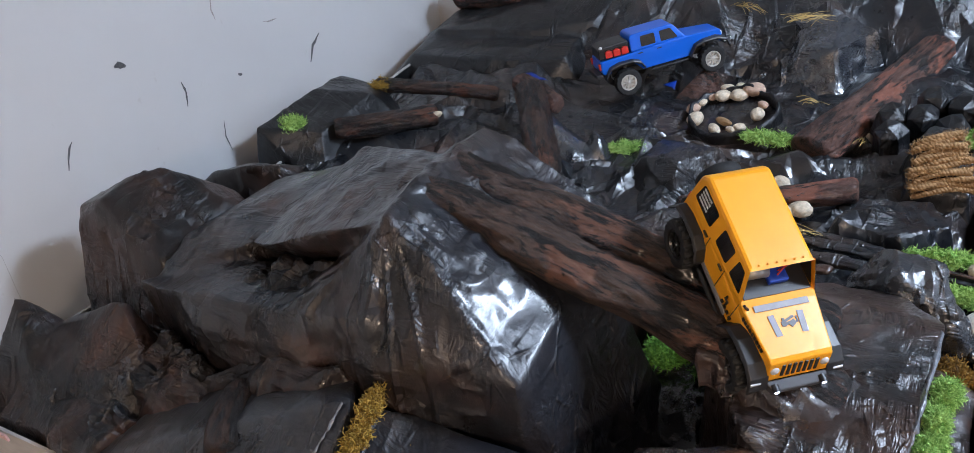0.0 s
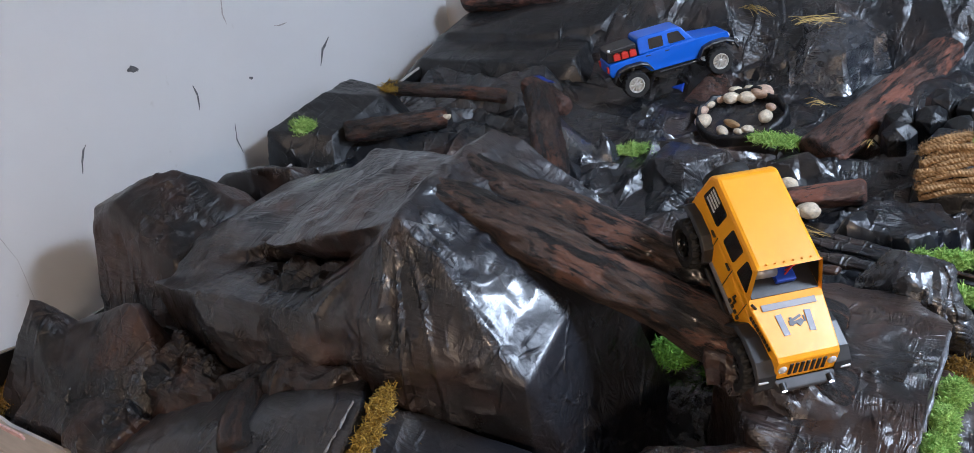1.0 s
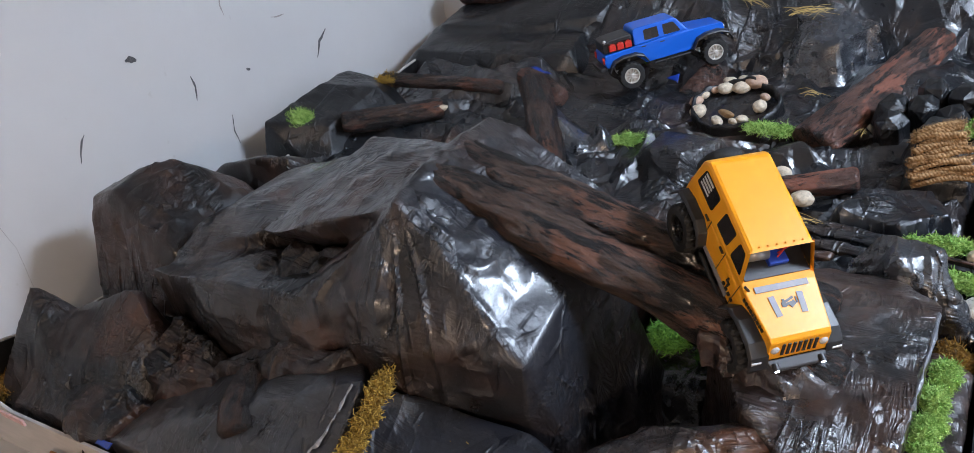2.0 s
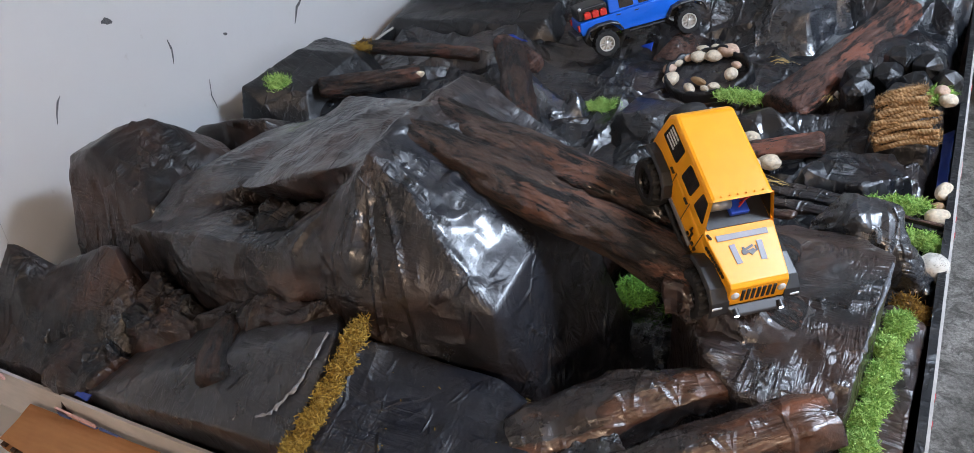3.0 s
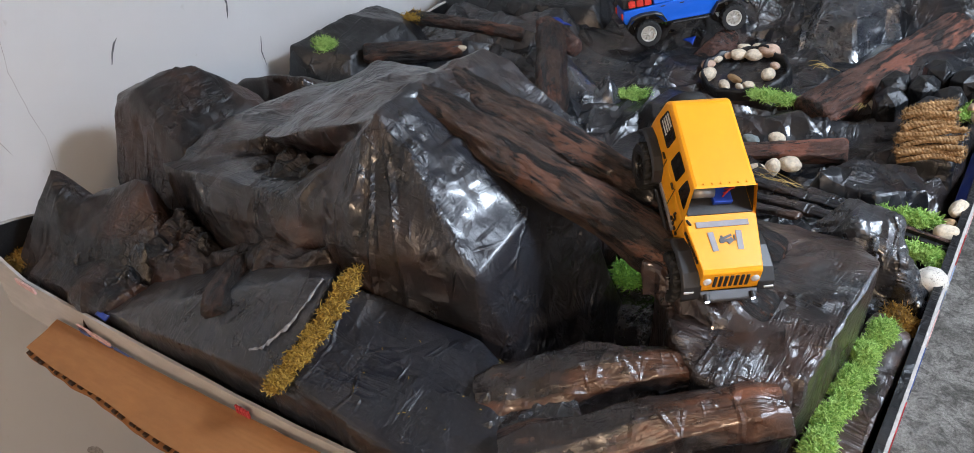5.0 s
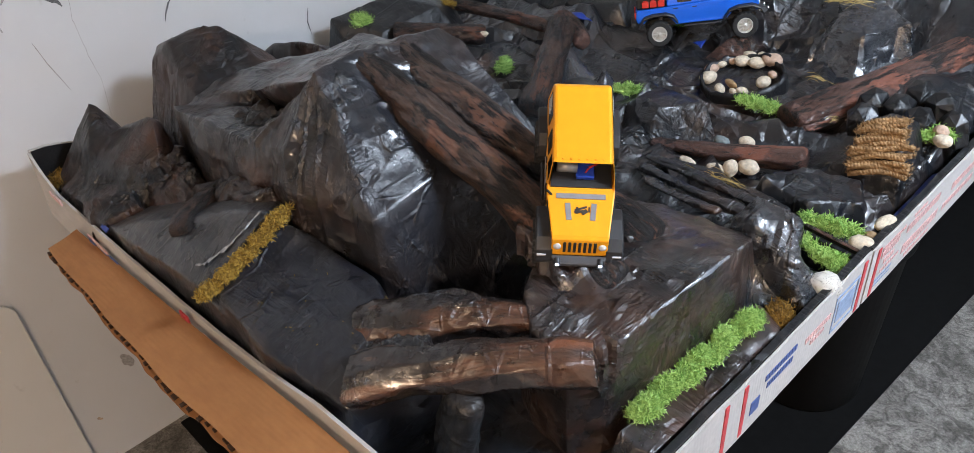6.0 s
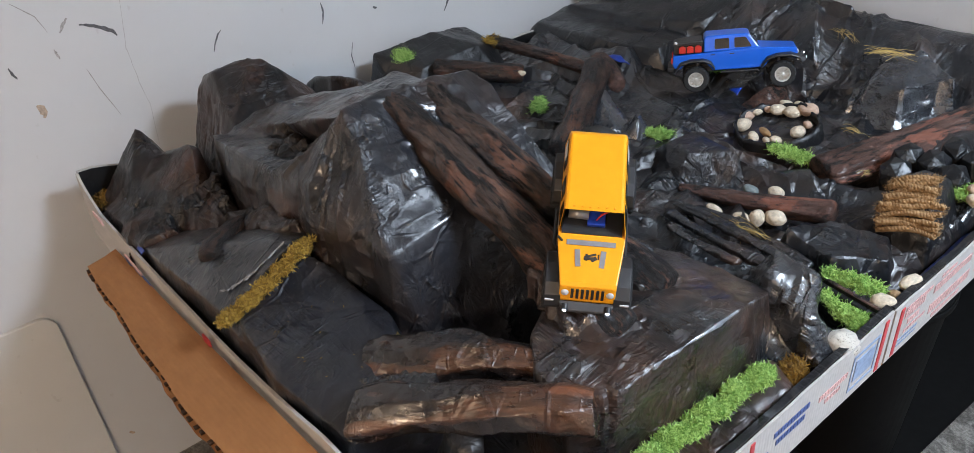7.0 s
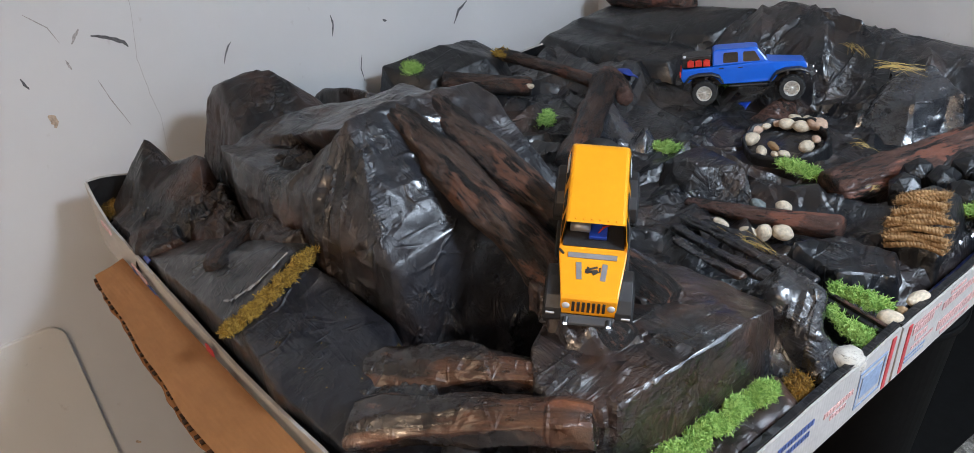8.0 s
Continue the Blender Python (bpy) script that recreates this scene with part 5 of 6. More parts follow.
def faceted_stone(x, y, z, r, turn, seed):
    rng = random.Random(seed)
    pts = []
    for k in range(6):
        a = radians(60 * k)
        pts.append((r * math.cos(a), r * math.sin(a), -0.03))
        pts.append((0.95 * r * math.cos(a), 0.95 * r * math.sin(a), 0.4 * r + rng.uniform(-0.1, 0.1) * r))
    pts += [(0.45 * r * math.cos(radians(a)), 0.45 * r * math.sin(radians(a)), 0.95 * r) for a in (10, 130, 250)]
    bm = hull_mesh(pts)
    single("faceted_stone", bm, FILM_BLACK, "dark faceted stone with pale worn edges", "stone", pose(x, y, z, rng.uniform(-14, 14), rng.uniform(-14, 14), turn), "faceted stones", bevel=0.0015)


for k, (x, y, z, r) in enumerate(((1.082, 0.925, 0.812, 0.026), (1.078, 0.970, 0.818, 0.026), (1.118, 0.962, 0.826, 0.025), (1.130, 1.005, 0.834, 0.026), (1.158, 0.935, 0.830, 0.024), (1.172, 0.985, 0.838, 0.026), (1.145, 0.900, 0.815, 0.022), (1.200, 0.955, 0.830, 0.022))):
    faceted_stone(x, y, z, r, 17 * k, k)


# ---- rope mat ----
def rope_mat():
    ob = thing("rope_mat", "mat of coarse tan jute rope laid over a black block", "mat")
    rng = random.Random(8)
    for k in range(15):
        f = k / 14
        bm = bmesh.new()
        half = 0.042 - 0.016 * f + rng.uniform(-0.007, 0.005)
        cx, cy, cz = 1.160 - 0.017 * f + rng.uniform(-0.003, 0.003), 0.798 + 0.045 * f, 0.810 + 0.056 * math.sin(f * 1.45) + 0.002 * (k % 2)
        turn = radians(8 + 5 * f + rng.uniform(-5, 5))
        wob = 0.0019
        for strand in range(3):
            pts = []
            for i in range(49):
                s = -half + 2 * half * i / 48
                a = s / 0.0062 * 2 * math.pi / 2.0 + strand * 2 * math.pi / 3
                droop = -0.004 * (s / half) ** 2
                pts.append((cx + s * math.cos(turn), cy + s * math.sin(turn) + 0.0021 * math.cos(a) + wob * math.sin(s * 90 + k), cz + droop + 0.010 * s / half + 0.0021 * math.sin(a) + wob * math.cos(s * 70 + 2 * k)))
            add_tube(bm, pts, 0.0027 * rng.uniform(0.85, 1.1), 6)
        for i in range(200):
            s = rng.uniform(-half, half) if i % 3 else rng.choice((-1, 1)) * half
            p = Vector((cx + s * math.cos(turn), cy + s * math.sin(turn), cz - 0.004 * (s / half) ** 2 + 0.010 * s / half))
            d = Vector((rng.uniform(-1, 1), rng.uniform(-1, 1), rng.uniform(-0.3, 1))).normalized()
            add_tube(bm, [p + d * 0.003, p + d * rng.uniform(0.005, 0.009) + Vector((0, 0, 0.001))], 0.00022, 3)
        part("rope_strand", bm, ROPE, ob, smooth=True)
    return ob


rope_mat()
drape("low_rock", [block([(1.115, 0.797, 0.800), (1.195, 0.805, 0.800), (1.165, 0.850, 0.862), (1.120, 0.845, 0.862), (1.13, 0.90, 0.855), (1.17, 0.90, 0.85)], [(1.105, 0.785), (1.205, 0.79), (1.20, 0.92), (1.09, 0.92)], 0.74)], FILM_BLACK, "black block under the rope mat", fold=0.002, fine=0.001, seed=98, soften=5)


# ---- moss and straw ----
def moss(spots, material, label, seed, count=900, curl=0.0085, name="moss_clump", thick=0.00075):
    """A clump of fine curled stems round the spots (x, y, z, radius, height)."""
    rng = random.Random(seed)
    verts, faces = [], []
    total = sum(s[3] ** 2 for s in spots)
    for x, y, z, r, h in spots:
        for _ in range(int(1.7 * count * r * r / total)):
            a, q = rng.uniform(0, 6.283), math.sqrt(rng.random())
            top = 1 - q * q
            p = Vector((x + q * r * math.cos(a), y + q * r * math.sin(a), z + rng.random() ** 0.6 * h * (0.25 + 0.75 * top)))
            d = Vector((rng.gauss(0, 1), rng.gauss(0, 1), rng.gauss(0.1, 0.6))).normalized()
            step = curl * rng.uniform(0.16, 0.36)
            side = d.orthogonal().normalized() * thick * rng.uniform(0.7, 1.5)
            n = len(verts)
            for k in range(6):
                w = side * (1 - 0.14 * k)
                verts += [tuple(p - w), tuple(p + w), tuple(p + d.cross(side) * 1.2)]
                p = p + d * step
                d = (d + Vector((rng.gauss(0, 0.75), rng.gauss(0, 0.75), rng.gauss(0, 0.7)))).normalized()
            for k in range(5):
                b = n + 3 * k
                faces += [(b, b + 1, b + 4, b + 3), (b + 1, b + 2, b + 5, b + 4), (b + 2, b, b + 3, b + 5)]
    me = bpy.data.meshes.new(name)
    me.from_pydata(verts, [], faces)
    me.materials.append(material)
    me.update()
    return tagged(new(name, me), label, "moss", "moss clumps")


moss([(1.177 + 0.0009 * k + 0.003 * math.sin(k * 1.3), 0.232 + 0.0113 * k, 0.804 + 0.0006 * k, 0.0092 + 0.0028 * math.sin(k * 2.1), 0.010 + 0.005 * math.sin(k * 1.7)) for k in range(18)], MOSS, "long strip of bright green moss below the platform", 1, 9000, 0.0075, thick=0.00055)
moss([(1.206, 0.462, 0.786, 0.016, 0.016), (1.198, 0.480, 0.786, 0.011, 0.012)], MOSS_RUST, "rust-yellow moss in the corner by the tray's edge", 2, 900)
moss([(1.196, 0.664, 0.796, 0.009, 0.010), (1.180, 0.655, 0.798, 0.012, 0.014), (1.164, 0.652, 0.800, 0.010, 0.012), (1.143, 0.645, 0.802, 0.009, 0.010)], MOSS, "green moss beside the white stones", 3, 1300)
moss([(1.217, 0.590, 0.790, 0.009, 0.012), (1.207, 0.598, 0.790, 0.012, 0.015), (1.190, 0.600, 0.790, 0.010, 0.012), (1.172, 0.605, 0.792, 0.008, 0.009), (1.158, 0.609, 0.796, 0.006, 0.007)], MOSS, "green moss next to the large speckled stone", 4, 1300)
moss([(0.918, 0.385, 0.796, 0.022, 0.020), (0.965, 0.375, 0.792, 0.010, 0.010)], MOSS_DARK, "green moss in the hollow beneath the logs", 5, 1000)
moss([(0.110, 0.695, 0.806, 0.026, 0.016)], MOSS, "round patch of green moss on the black rock", 6, 1000)
moss([(0.692, 0.848, 0.766, 0.015, 0.014), (0.716, 0.856, 0.768, 0.014, 0.012), (0.674, 0.842, 0.765, 0.010, 0.010)], MOSS, "green moss between low rocks", 7, 1000)
moss([(0.898, 0.936, 0.772, 0.018, 0.012), (0.925, 0.938, 0.772, 0.016, 0.010), (0.875, 0.935, 0.772, 0.012, 0.010)], MOSS, "low green moss in front of the stone circle", 8, 900)
moss([(0.592, 1.147, 0.775, 0.026, 0.022), (0.575, 1.165, 0.785, 0.014, 0.014)], MOSS_DARK, "dark green moss behind the blue truck", 9, 900)
moss([(0.640, 1.330, 0.842, 0.022, 0.012)], MOSS, "green moss near the far wall", 10, 600)
moss([(0.455, 0.770, 0.768, 0.014, 0.026), (0.445, 0.785, 0.768, 0.012, 0.02)], MOSS, "small green moss tuft beside the sloping log", 11, 600)
moss([(1.195, 0.930, 0.822, 0.016, 0.012), (1.18, 0.915, 0.82, 0.012, 0.01)], MOSS, "green moss beside the rope mat", 12, 500)
moss([(0.702 + 0.0022 * k - 0.00008 * k * k, 0.010 + 0.0076 * k, 0.836 + 0.0042 * k, 0.0085 + 0.0030 * math.sin(k * 1.9), 0.0045 + 0.0025 * math.sin(k * 2.7)) for k in range(17)], MOSS_YELLOW, "strip of dry yellow moss between two ledges", 13, 3600, 0.0065)
moss([(0.145, 0.035, 0.755, 0.024, 0.020), (0.150, 0.070, 0.755, 0.020, 0.020), (0.150, 0.12, 0.76, 0.02, 0.02), (0.155, 0.17, 0.76, 0.02, 0.02)], MOSS_RUST, "dull yellow moss in the tray's corner", 14, 1800)
moss([(1.075, 0.035, 0.745, 0.022, 0.018), (1.10, 0.025, 0.745, 0.020, 0.016), (1.05, 0.02, 0.745, 0.014, 0.014)], MOSS_RUST, "yellow moss below the front log", 15, 900)
moss([(0.545, 0.110, 0.828, 0.006, 0.004)], MOSS_YELLOW, "crumb of dry moss on the ledge", 16, 40)
moss([(0.165, 0.905, 0.796, 0.020, 0.010)], MOSS_YELLOW, "dry moss on the thin branch", 17, 300)


def straw(x, y, z, length, turn, count, seed, label):
    rng = random.Random(seed)
    bm = bmesh.new()
    for _ in range(count):
        a = radians(turn + rng.gauss(0, 22))
        l = length * rng.uniform(0.4, 1.0)
        o = Vector((x + rng.gauss(0, length * 0.14), y + rng.gauss(0, 0.006), z + rng.uniform(0, 0.006)))
        pts = [o + Vector((math.cos(a) * l * (k / 5 - 0.5), math.sin(a) * l * (k / 5 - 0.5), 0.004 * math.sin(k * 0.7) + rng.uniform(-0.001, 0.001))) for k in range(6)]
        add_tube(bm, pts, 0.00045, 4, 0.6)
    single("straw", bm, STRAW, label, "straw", group="straw tufts", kind="stuff")


straw(0.985, 0.680, 0.782, 0.085, -12, 16, 1, "thin bundle of dry yellow straw")
straw(0.905, 1.225, 0.862, 0.080, 25, 26, 2, "bundle of dry straw on the far rock")
straw(0.780, 1.290, 0.850, 0.070, -40, 18, 3, "tuft of dry straw near the far edge")
straw(1.045, 0.905, 0.800, 0.022, 60, 5, 4, "few short bits of dry straw")
straw(0.945, 1.05, 0.785, 0.040, 15, 8, 5, "scattered bits of dry straw")


def flakes(x0, x1, y0, y1, z, count, seed, label):
    rng = random.Random(seed)
    bm = bmesh.new()
    for _ in range(count):
        o = Vector((rng.uniform(x0, x1), rng.uniform(y0, y1), z))
        a = rng.uniform(0, 6.28)
        l = rng.uniform(0.001, 0.0035)
        add_tube(bm, [o, o + Vector((math.cos(a) * l, math.sin(a) * l, 0.0008))], 0.0005, 4)
    single("moss_crumbs", bm, MOSS_YELLOW, label, "crumbs", kind="stuff")


flakes(0.74, 0.92, 0.03, 0.14, 0.860, 22, 3, "tiny yellow moss crumbs on the black block")


# ---- blue film scraps and a painted glow ----
def scrap(points, label):
    bm = bmesh.new()
    vs = [bm.verts.new(p) for p in points]
    bm.faces.new(vs)
    bmesh.ops.triangulate(bm, faces=bm.faces)
    bmesh.ops.subdivide_edges(bm, edges=bm.edges[:], cuts=6, use_grid_fill=True)
    for v in bm.verts:
        v.co.z += 0.003 * noise.noise(v.co * 60)
    bm.normal_update()
    bmesh.ops.solidify(bm, geom=bm.faces[:], thickness=0.0008)
    single("blue_film_and_glow", bm, BLUE_TAPE_AND_GLOW, label, "film", group="blue film scraps", smooth=True)


scrap([(1.210, 0.725, 0.780), (1.222, 0.725, 0.790), (1.222, 0.890, 0.792), (1.209, 0.890, 0.782)], "strip of blue film along the tray's edge")
# bluish glow on the black folds, put in as a blue patch
scrap([(0.415, 1.005, 0.800), (0.445, 0.998, 0.798), (0.480, 1.008, 0.794), (0.440, 1.020, 0.802)], "blue patch between black folds, a bluish glow put in as colour")
scrap([(0.360, 0.006, 0.776), (0.385, 0.005, 0.778), (0.392, 0.010, 0.786), (0.368, 0.011, 0.784)], "scrap of blue film at the front of the tray")
scrap([(0.690, 1.055, 0.790), (0.715, 1.045, 0.786), (0.712, 1.065, 0.796)], "small patch of blue film by the stone circle")


# ---- boxes on the floor beyond ----
def storage_box():
    ob = thing("storage_box", "white box with thin red lines on the carpet", "box", pose(1.62, 2.70, 0, 0, 0, 8))
    part("body", box(-0.28, 0.28, -0.20, 0.20, 0.0, 0.26), CARD_WHITE, ob, bevel=0.004)
    bm = bmesh.new()
    for k in range(5):
        add_box(bm, -0.282, 0.282, -0.203, -0.2005, 0.03 + 0.05 * k, 0.035 + 0.05 * k)
    for k in range(6):
        add_box(bm, -0.25 + 0.1 * k, -0.246 + 0.1 * k, -0.203, -0.2005, 0.01, 0.25)
    part("red_lines", bm, PRINT_RED, ob, "thin red printed lines")
    part("dark_band", box(-0.281, 0.281, -0.2035, -0.2005, 0.085, 0.120), DECAL, ob, "dark printed band")


storage_box()

# ---- the two model cars ----


def side_prism(outline, half, m=None):
    """A body from a side outline of (x, z), half may be a function of (x, z)."""
    bm = bmesh.new()
    w = half if callable(half) else (lambda x, z: half)
    left = [bm.verts.new((x, w(x, z), z)) for x, z in outline]
    right = [bm.verts.new((x, -w(x, z), z)) for x, z in outline]
    bm.faces.new(left)
    bm.faces.new(right[::-1])
    n = len(outline)
    for i in range(n):
        j = (i + 1) % n
        bm.faces.new((left[j], left[i], right[i], right[j]))
    bmesh.ops.recalc_face_normals(bm, faces=bm.faces)
    return bm


def arch(cx, cz, r, a0, a1, steps=9):
    return [(cx + r * math.cos(radians(a0 + (a1 - a0) * k / steps)), cz + r * math.sin(radians(a0 + (a1 - a0) * k / steps))) for k in range(steps + 1)]


def tyre_mesh(r, w):
    bm = bmesh.new()
    seg = 72
    prof = [(0.56, -0.42), (0.62, -0.5), (0.86, -0.5), (0.93, -0.47), (0.97, -0.36), (0.985, -0.12), (0.985, 0.12), (0.97, 0.36), (0.93, 0.47), (0.86, 0.5), (0.62, 0.5), (0.56, 0.42)]
    rings = []
    for k in range(seg):
        a = 2 * math.pi * k / seg
        row = []
        for i, (q, y) in enumerate(prof):
            lug = (k // 2 + (i > 5)) % 2 if i in (3, 4, 7, 8) else (k // 2 + i) % 2
            f = q - (0.055 if 3 <= i <= 8 and lug else 0.0)
            row.append(bm.verts.new((r * f * math.cos(a), w * y, r * f * math.sin(a))))
        rings.append(row)
    for k in range(seg):
        a, b = rings[k], rings[(k + 1) % seg]
        for i in range(len(prof) - 1):
            bm.faces.new((a[i], b[i], b[i + 1], a[i + 1]))
        bm.faces.new((a[-1], b[-1], b[0], a[0]))
    bmesh.ops.recalc_face_normals(bm, faces=bm.faces)
    return mesh_of(bm, "tyre", TYRE)


def rim_mesh(r, w, material, spokes):
    bm = bmesh.new()
    add_revolve(bm, [(0.60 * r, -0.40 * w), (0.60 * r, 0.40 * w), (0.56 * r, 0.46 * w), (0.50 * r, 0.46 * w), (0.47 * r, 0.34 * w), (0.45 * r, -0.34 * w), (0.60 * r, -0.40 * w)], 40)
    add_revolve(bm, [(0.0, 0.22 * w), (0.16 * r, 0.22 * w), (0.18 * r, 0.34 * w), (0.10 * r, 0.40 * w), (0.08 * r, 0.48 * w), (0.0, 0.48 * w)], 20)
    add_revolve(bm, [(0.0, 0.05 * w), (0.47 * r, 0.05 * w)], 32)
    for k in range(spokes):
        m = Matrix.Rotation(2 * math.pi * k / spokes, 4, "Y")
        add_box(bm, 0.14 * r, 0.50 * r, 0.20 * w, 0.38 * w, -0.035 * r, 0.035 * r, m)
    bmesh.ops.recalc_face_normals(bm, faces=bm.faces)
    return mesh_of(bm, "rim", material)


def cabin_width(z, belt, roof, wide, narrow):
    f = max(0.0, min(1.0, (z - belt) / (roof - belt)))
    return wide + (narrow - wide) * f


def pane(points, inset, material, parent, name, label=""):
    """A thin rounded pane through the corner points, which lie in one plane."""
    c = sum((Vector(p) for p in points), Vector()) / len(points)
    pts = []
    n = len(points)
    for i in range(n):
        p, a, b = Vector(points[i]), Vector(points[i - 1]), Vector(points[(i + 1) % n])
        q = p + (c - p) * inset
        for f in (0.10, 0.04):
            pts.append(q + (a - p) * f + (b - p) * (0.10 - f) * 0.3)
        for f in (0.04, 0.10):
            pts.append(q + (b - p) * f + (a - p) * (0.10 - f) * 0.3)
    bm = bmesh.new()
    bm.faces.new([bm.verts.new(p) for p in pts])
    bm.normal_update()
    bmesh.ops.solidify(bm, geom=bm.faces[:], thickness=0.0006)
    bmesh.ops.recalc_face_normals(bm, faces=bm.faces)
    return part(name, bm, material, parent, label)


def scaled(m, s):
    return m @ Matrix.Diagonal((s, s, s, 1))


def wheels(ob, base, track, r, w, rim_material, spokes, rim_label):
    tyre, rim = tyre_mesh(r, w), rim_mesh(r, w, rim_material, spokes)
    for sx in (1, -1):
        for sy in (1, -1):
            wheel = part("wheel", add_revolve(bmesh.new(), [(0.0, -0.3 * w), (0.2 * r, -0.3 * w), (0.2 * r, 0.0), (0.0, 0.0)], 16), TRIM_BLACK, ob)
            wheel.matrix_local = pose(sx * base / 2, sy * track, r, 0, 0, 0 if sy > 0 else 180)
            part("tyre", tyre, TYRE, wheel, "knobbly black rubber tyre")
            part("rim", rim, rim_material, wheel, rim_label)


def chassis(ob, base, half):
    bm = bmesh.new()
    add_box(bm, -base / 2 - 0.022, base / 2 + 0.026, -0.016, -0.011, 0.036, 0.046)
    add_box(bm, -base / 2 - 0.022, base / 2 + 0.026, 0.011, 0.016, 0.036, 0.046)
    add_box(bm, -0.024, 0.022, -0.013, 0.013, 0.030, 0.046)
    part("chassis", bm, TRIM_BLACK, ob, bevel=0.001)
    for sx in (1, -1):
        bm = bmesh.new()
        add_tube(bm, [(sx * base / 2, -half, 0.027), (sx * base / 2, half, 0.027)], 0.0045, 12)
        add_tube(bm, [(sx * base / 2 - 0.009, 0.004, 0.027), (sx * base / 2 + 0.009, 0.004, 0.027)], 0.009, 14)
        part("axle", bm, TRIM_BLACK, ob)
        for sy in (1, -1):
            bm = bmesh.new()
            add_tube(bm, [(sx * base / 2, sy * 0.020, 0.032), (sx * base / 2 - sx * 0.008, sy * 0.018, 0.062)], 0.0032, 10)
            part("shock_absorber", bm, TRIM_GREY, ob)


def flare(ob, cx, sy, inner, outer, r):
    """A black wheel-arch flare."""
    bm = bmesh.new()
    cz = 0.030
    pts = [(-0.036, 0.046), (-0.026, 0.0635), (-0.010, 0.0685), (0.014, 0.0685), (0.027, 0.0625), (0.034, 0.050)]
    rows = []
    for x, z in pts:
        rows.append([bm.verts.new((cx + x, sy * y, z + dz)) for y, dz in ((inner, 0.0), (outer - 0.002, -0.0015), (outer, -0.005), (outer - 0.002, -0.0075), (inner, -0.003))])
    for a, b in zip(rows, rows[1:]):
        for i in range(5):
            bm.faces.new((a[i], b[i], b[(i + 1) % 5], a[(i + 1) % 5]))
    bm.faces.new(rows[0][::-1])
    bm.faces.new(rows[-1])
    bmesh.ops.recalc_face_normals(bm, faces=bm.faces)
    part("wheel_flare", bm, TRIM_BLACK, ob, smooth=False, bevel=0.001)


def front_end(ob, nose, lean=0.0):
    """Grille slots, headlights, bumper with two LEDs."""
    for k in range(7):
        y = -0.0165 + 0.0055 * k
        part("grille_slot", box(-0.0006, 0.0008, y - 0.0016, y + 0.0016, -0.0072, 0.0072, Matrix.Translation((nose, 0, 0.0665)) @ Matrix.Rotation(radians(-lean), 4, "Y")), TRIM_BLACK, ob, bevel=0.0004)
    for sy in (1, -1):
        m = Matrix.Translation((nose - 0.0004, sy * 0.0245, 0.0672)) @ Matrix.Rotation(radians(-lean), 4, "Y") @ Matrix.Rotation(radians(-90), 4, "Z")
        bm = add_revolve(bmesh.new(), [(0.0, 0.0022), (0.0028, 0.0018), (0.0042, 0.0010), (0.0048, -0.002)], 20, m)
        bmesh.ops.recalc_face_normals(bm, faces=bm.faces)
        part("headlight", bm, LENS, ob, "round clear headlight", smooth=True)
    bumper = part("bumper", side_prism([(nose + 0.004, 0.044), (nose + 0.013, 0.046), (nose + 0.015, 0.050), (nose + 0.014, 0.0535), (nose + 0.004, 0.0555)], lambda x, z: 0.031 - 0.6 * max(0, x - nose - 0.006)), BUMPER, ob, "dark grey plastic front bumper", bevel=0.0012)
    for sy in (1, -1):
        bm = bmesh.new()
        add_tube(bm, [(nose + 0.008, sy * 0.0235, 0.054), (nose + 0.015, sy * 0.0235, 0.0535)], 0.0036, 14)
        lamp = part("fog_light", bm, TRIM_BLACK, bumper)
        bm = bmesh.new()
        add_tube(bm, [(nose + 0.0150, sy * 0.0235, 0.0535), (nose + 0.0158, sy * 0.0235, 0.0535)], 0.0021, 14)
        part("led", bm, LED, bumper, "glowing white LED")


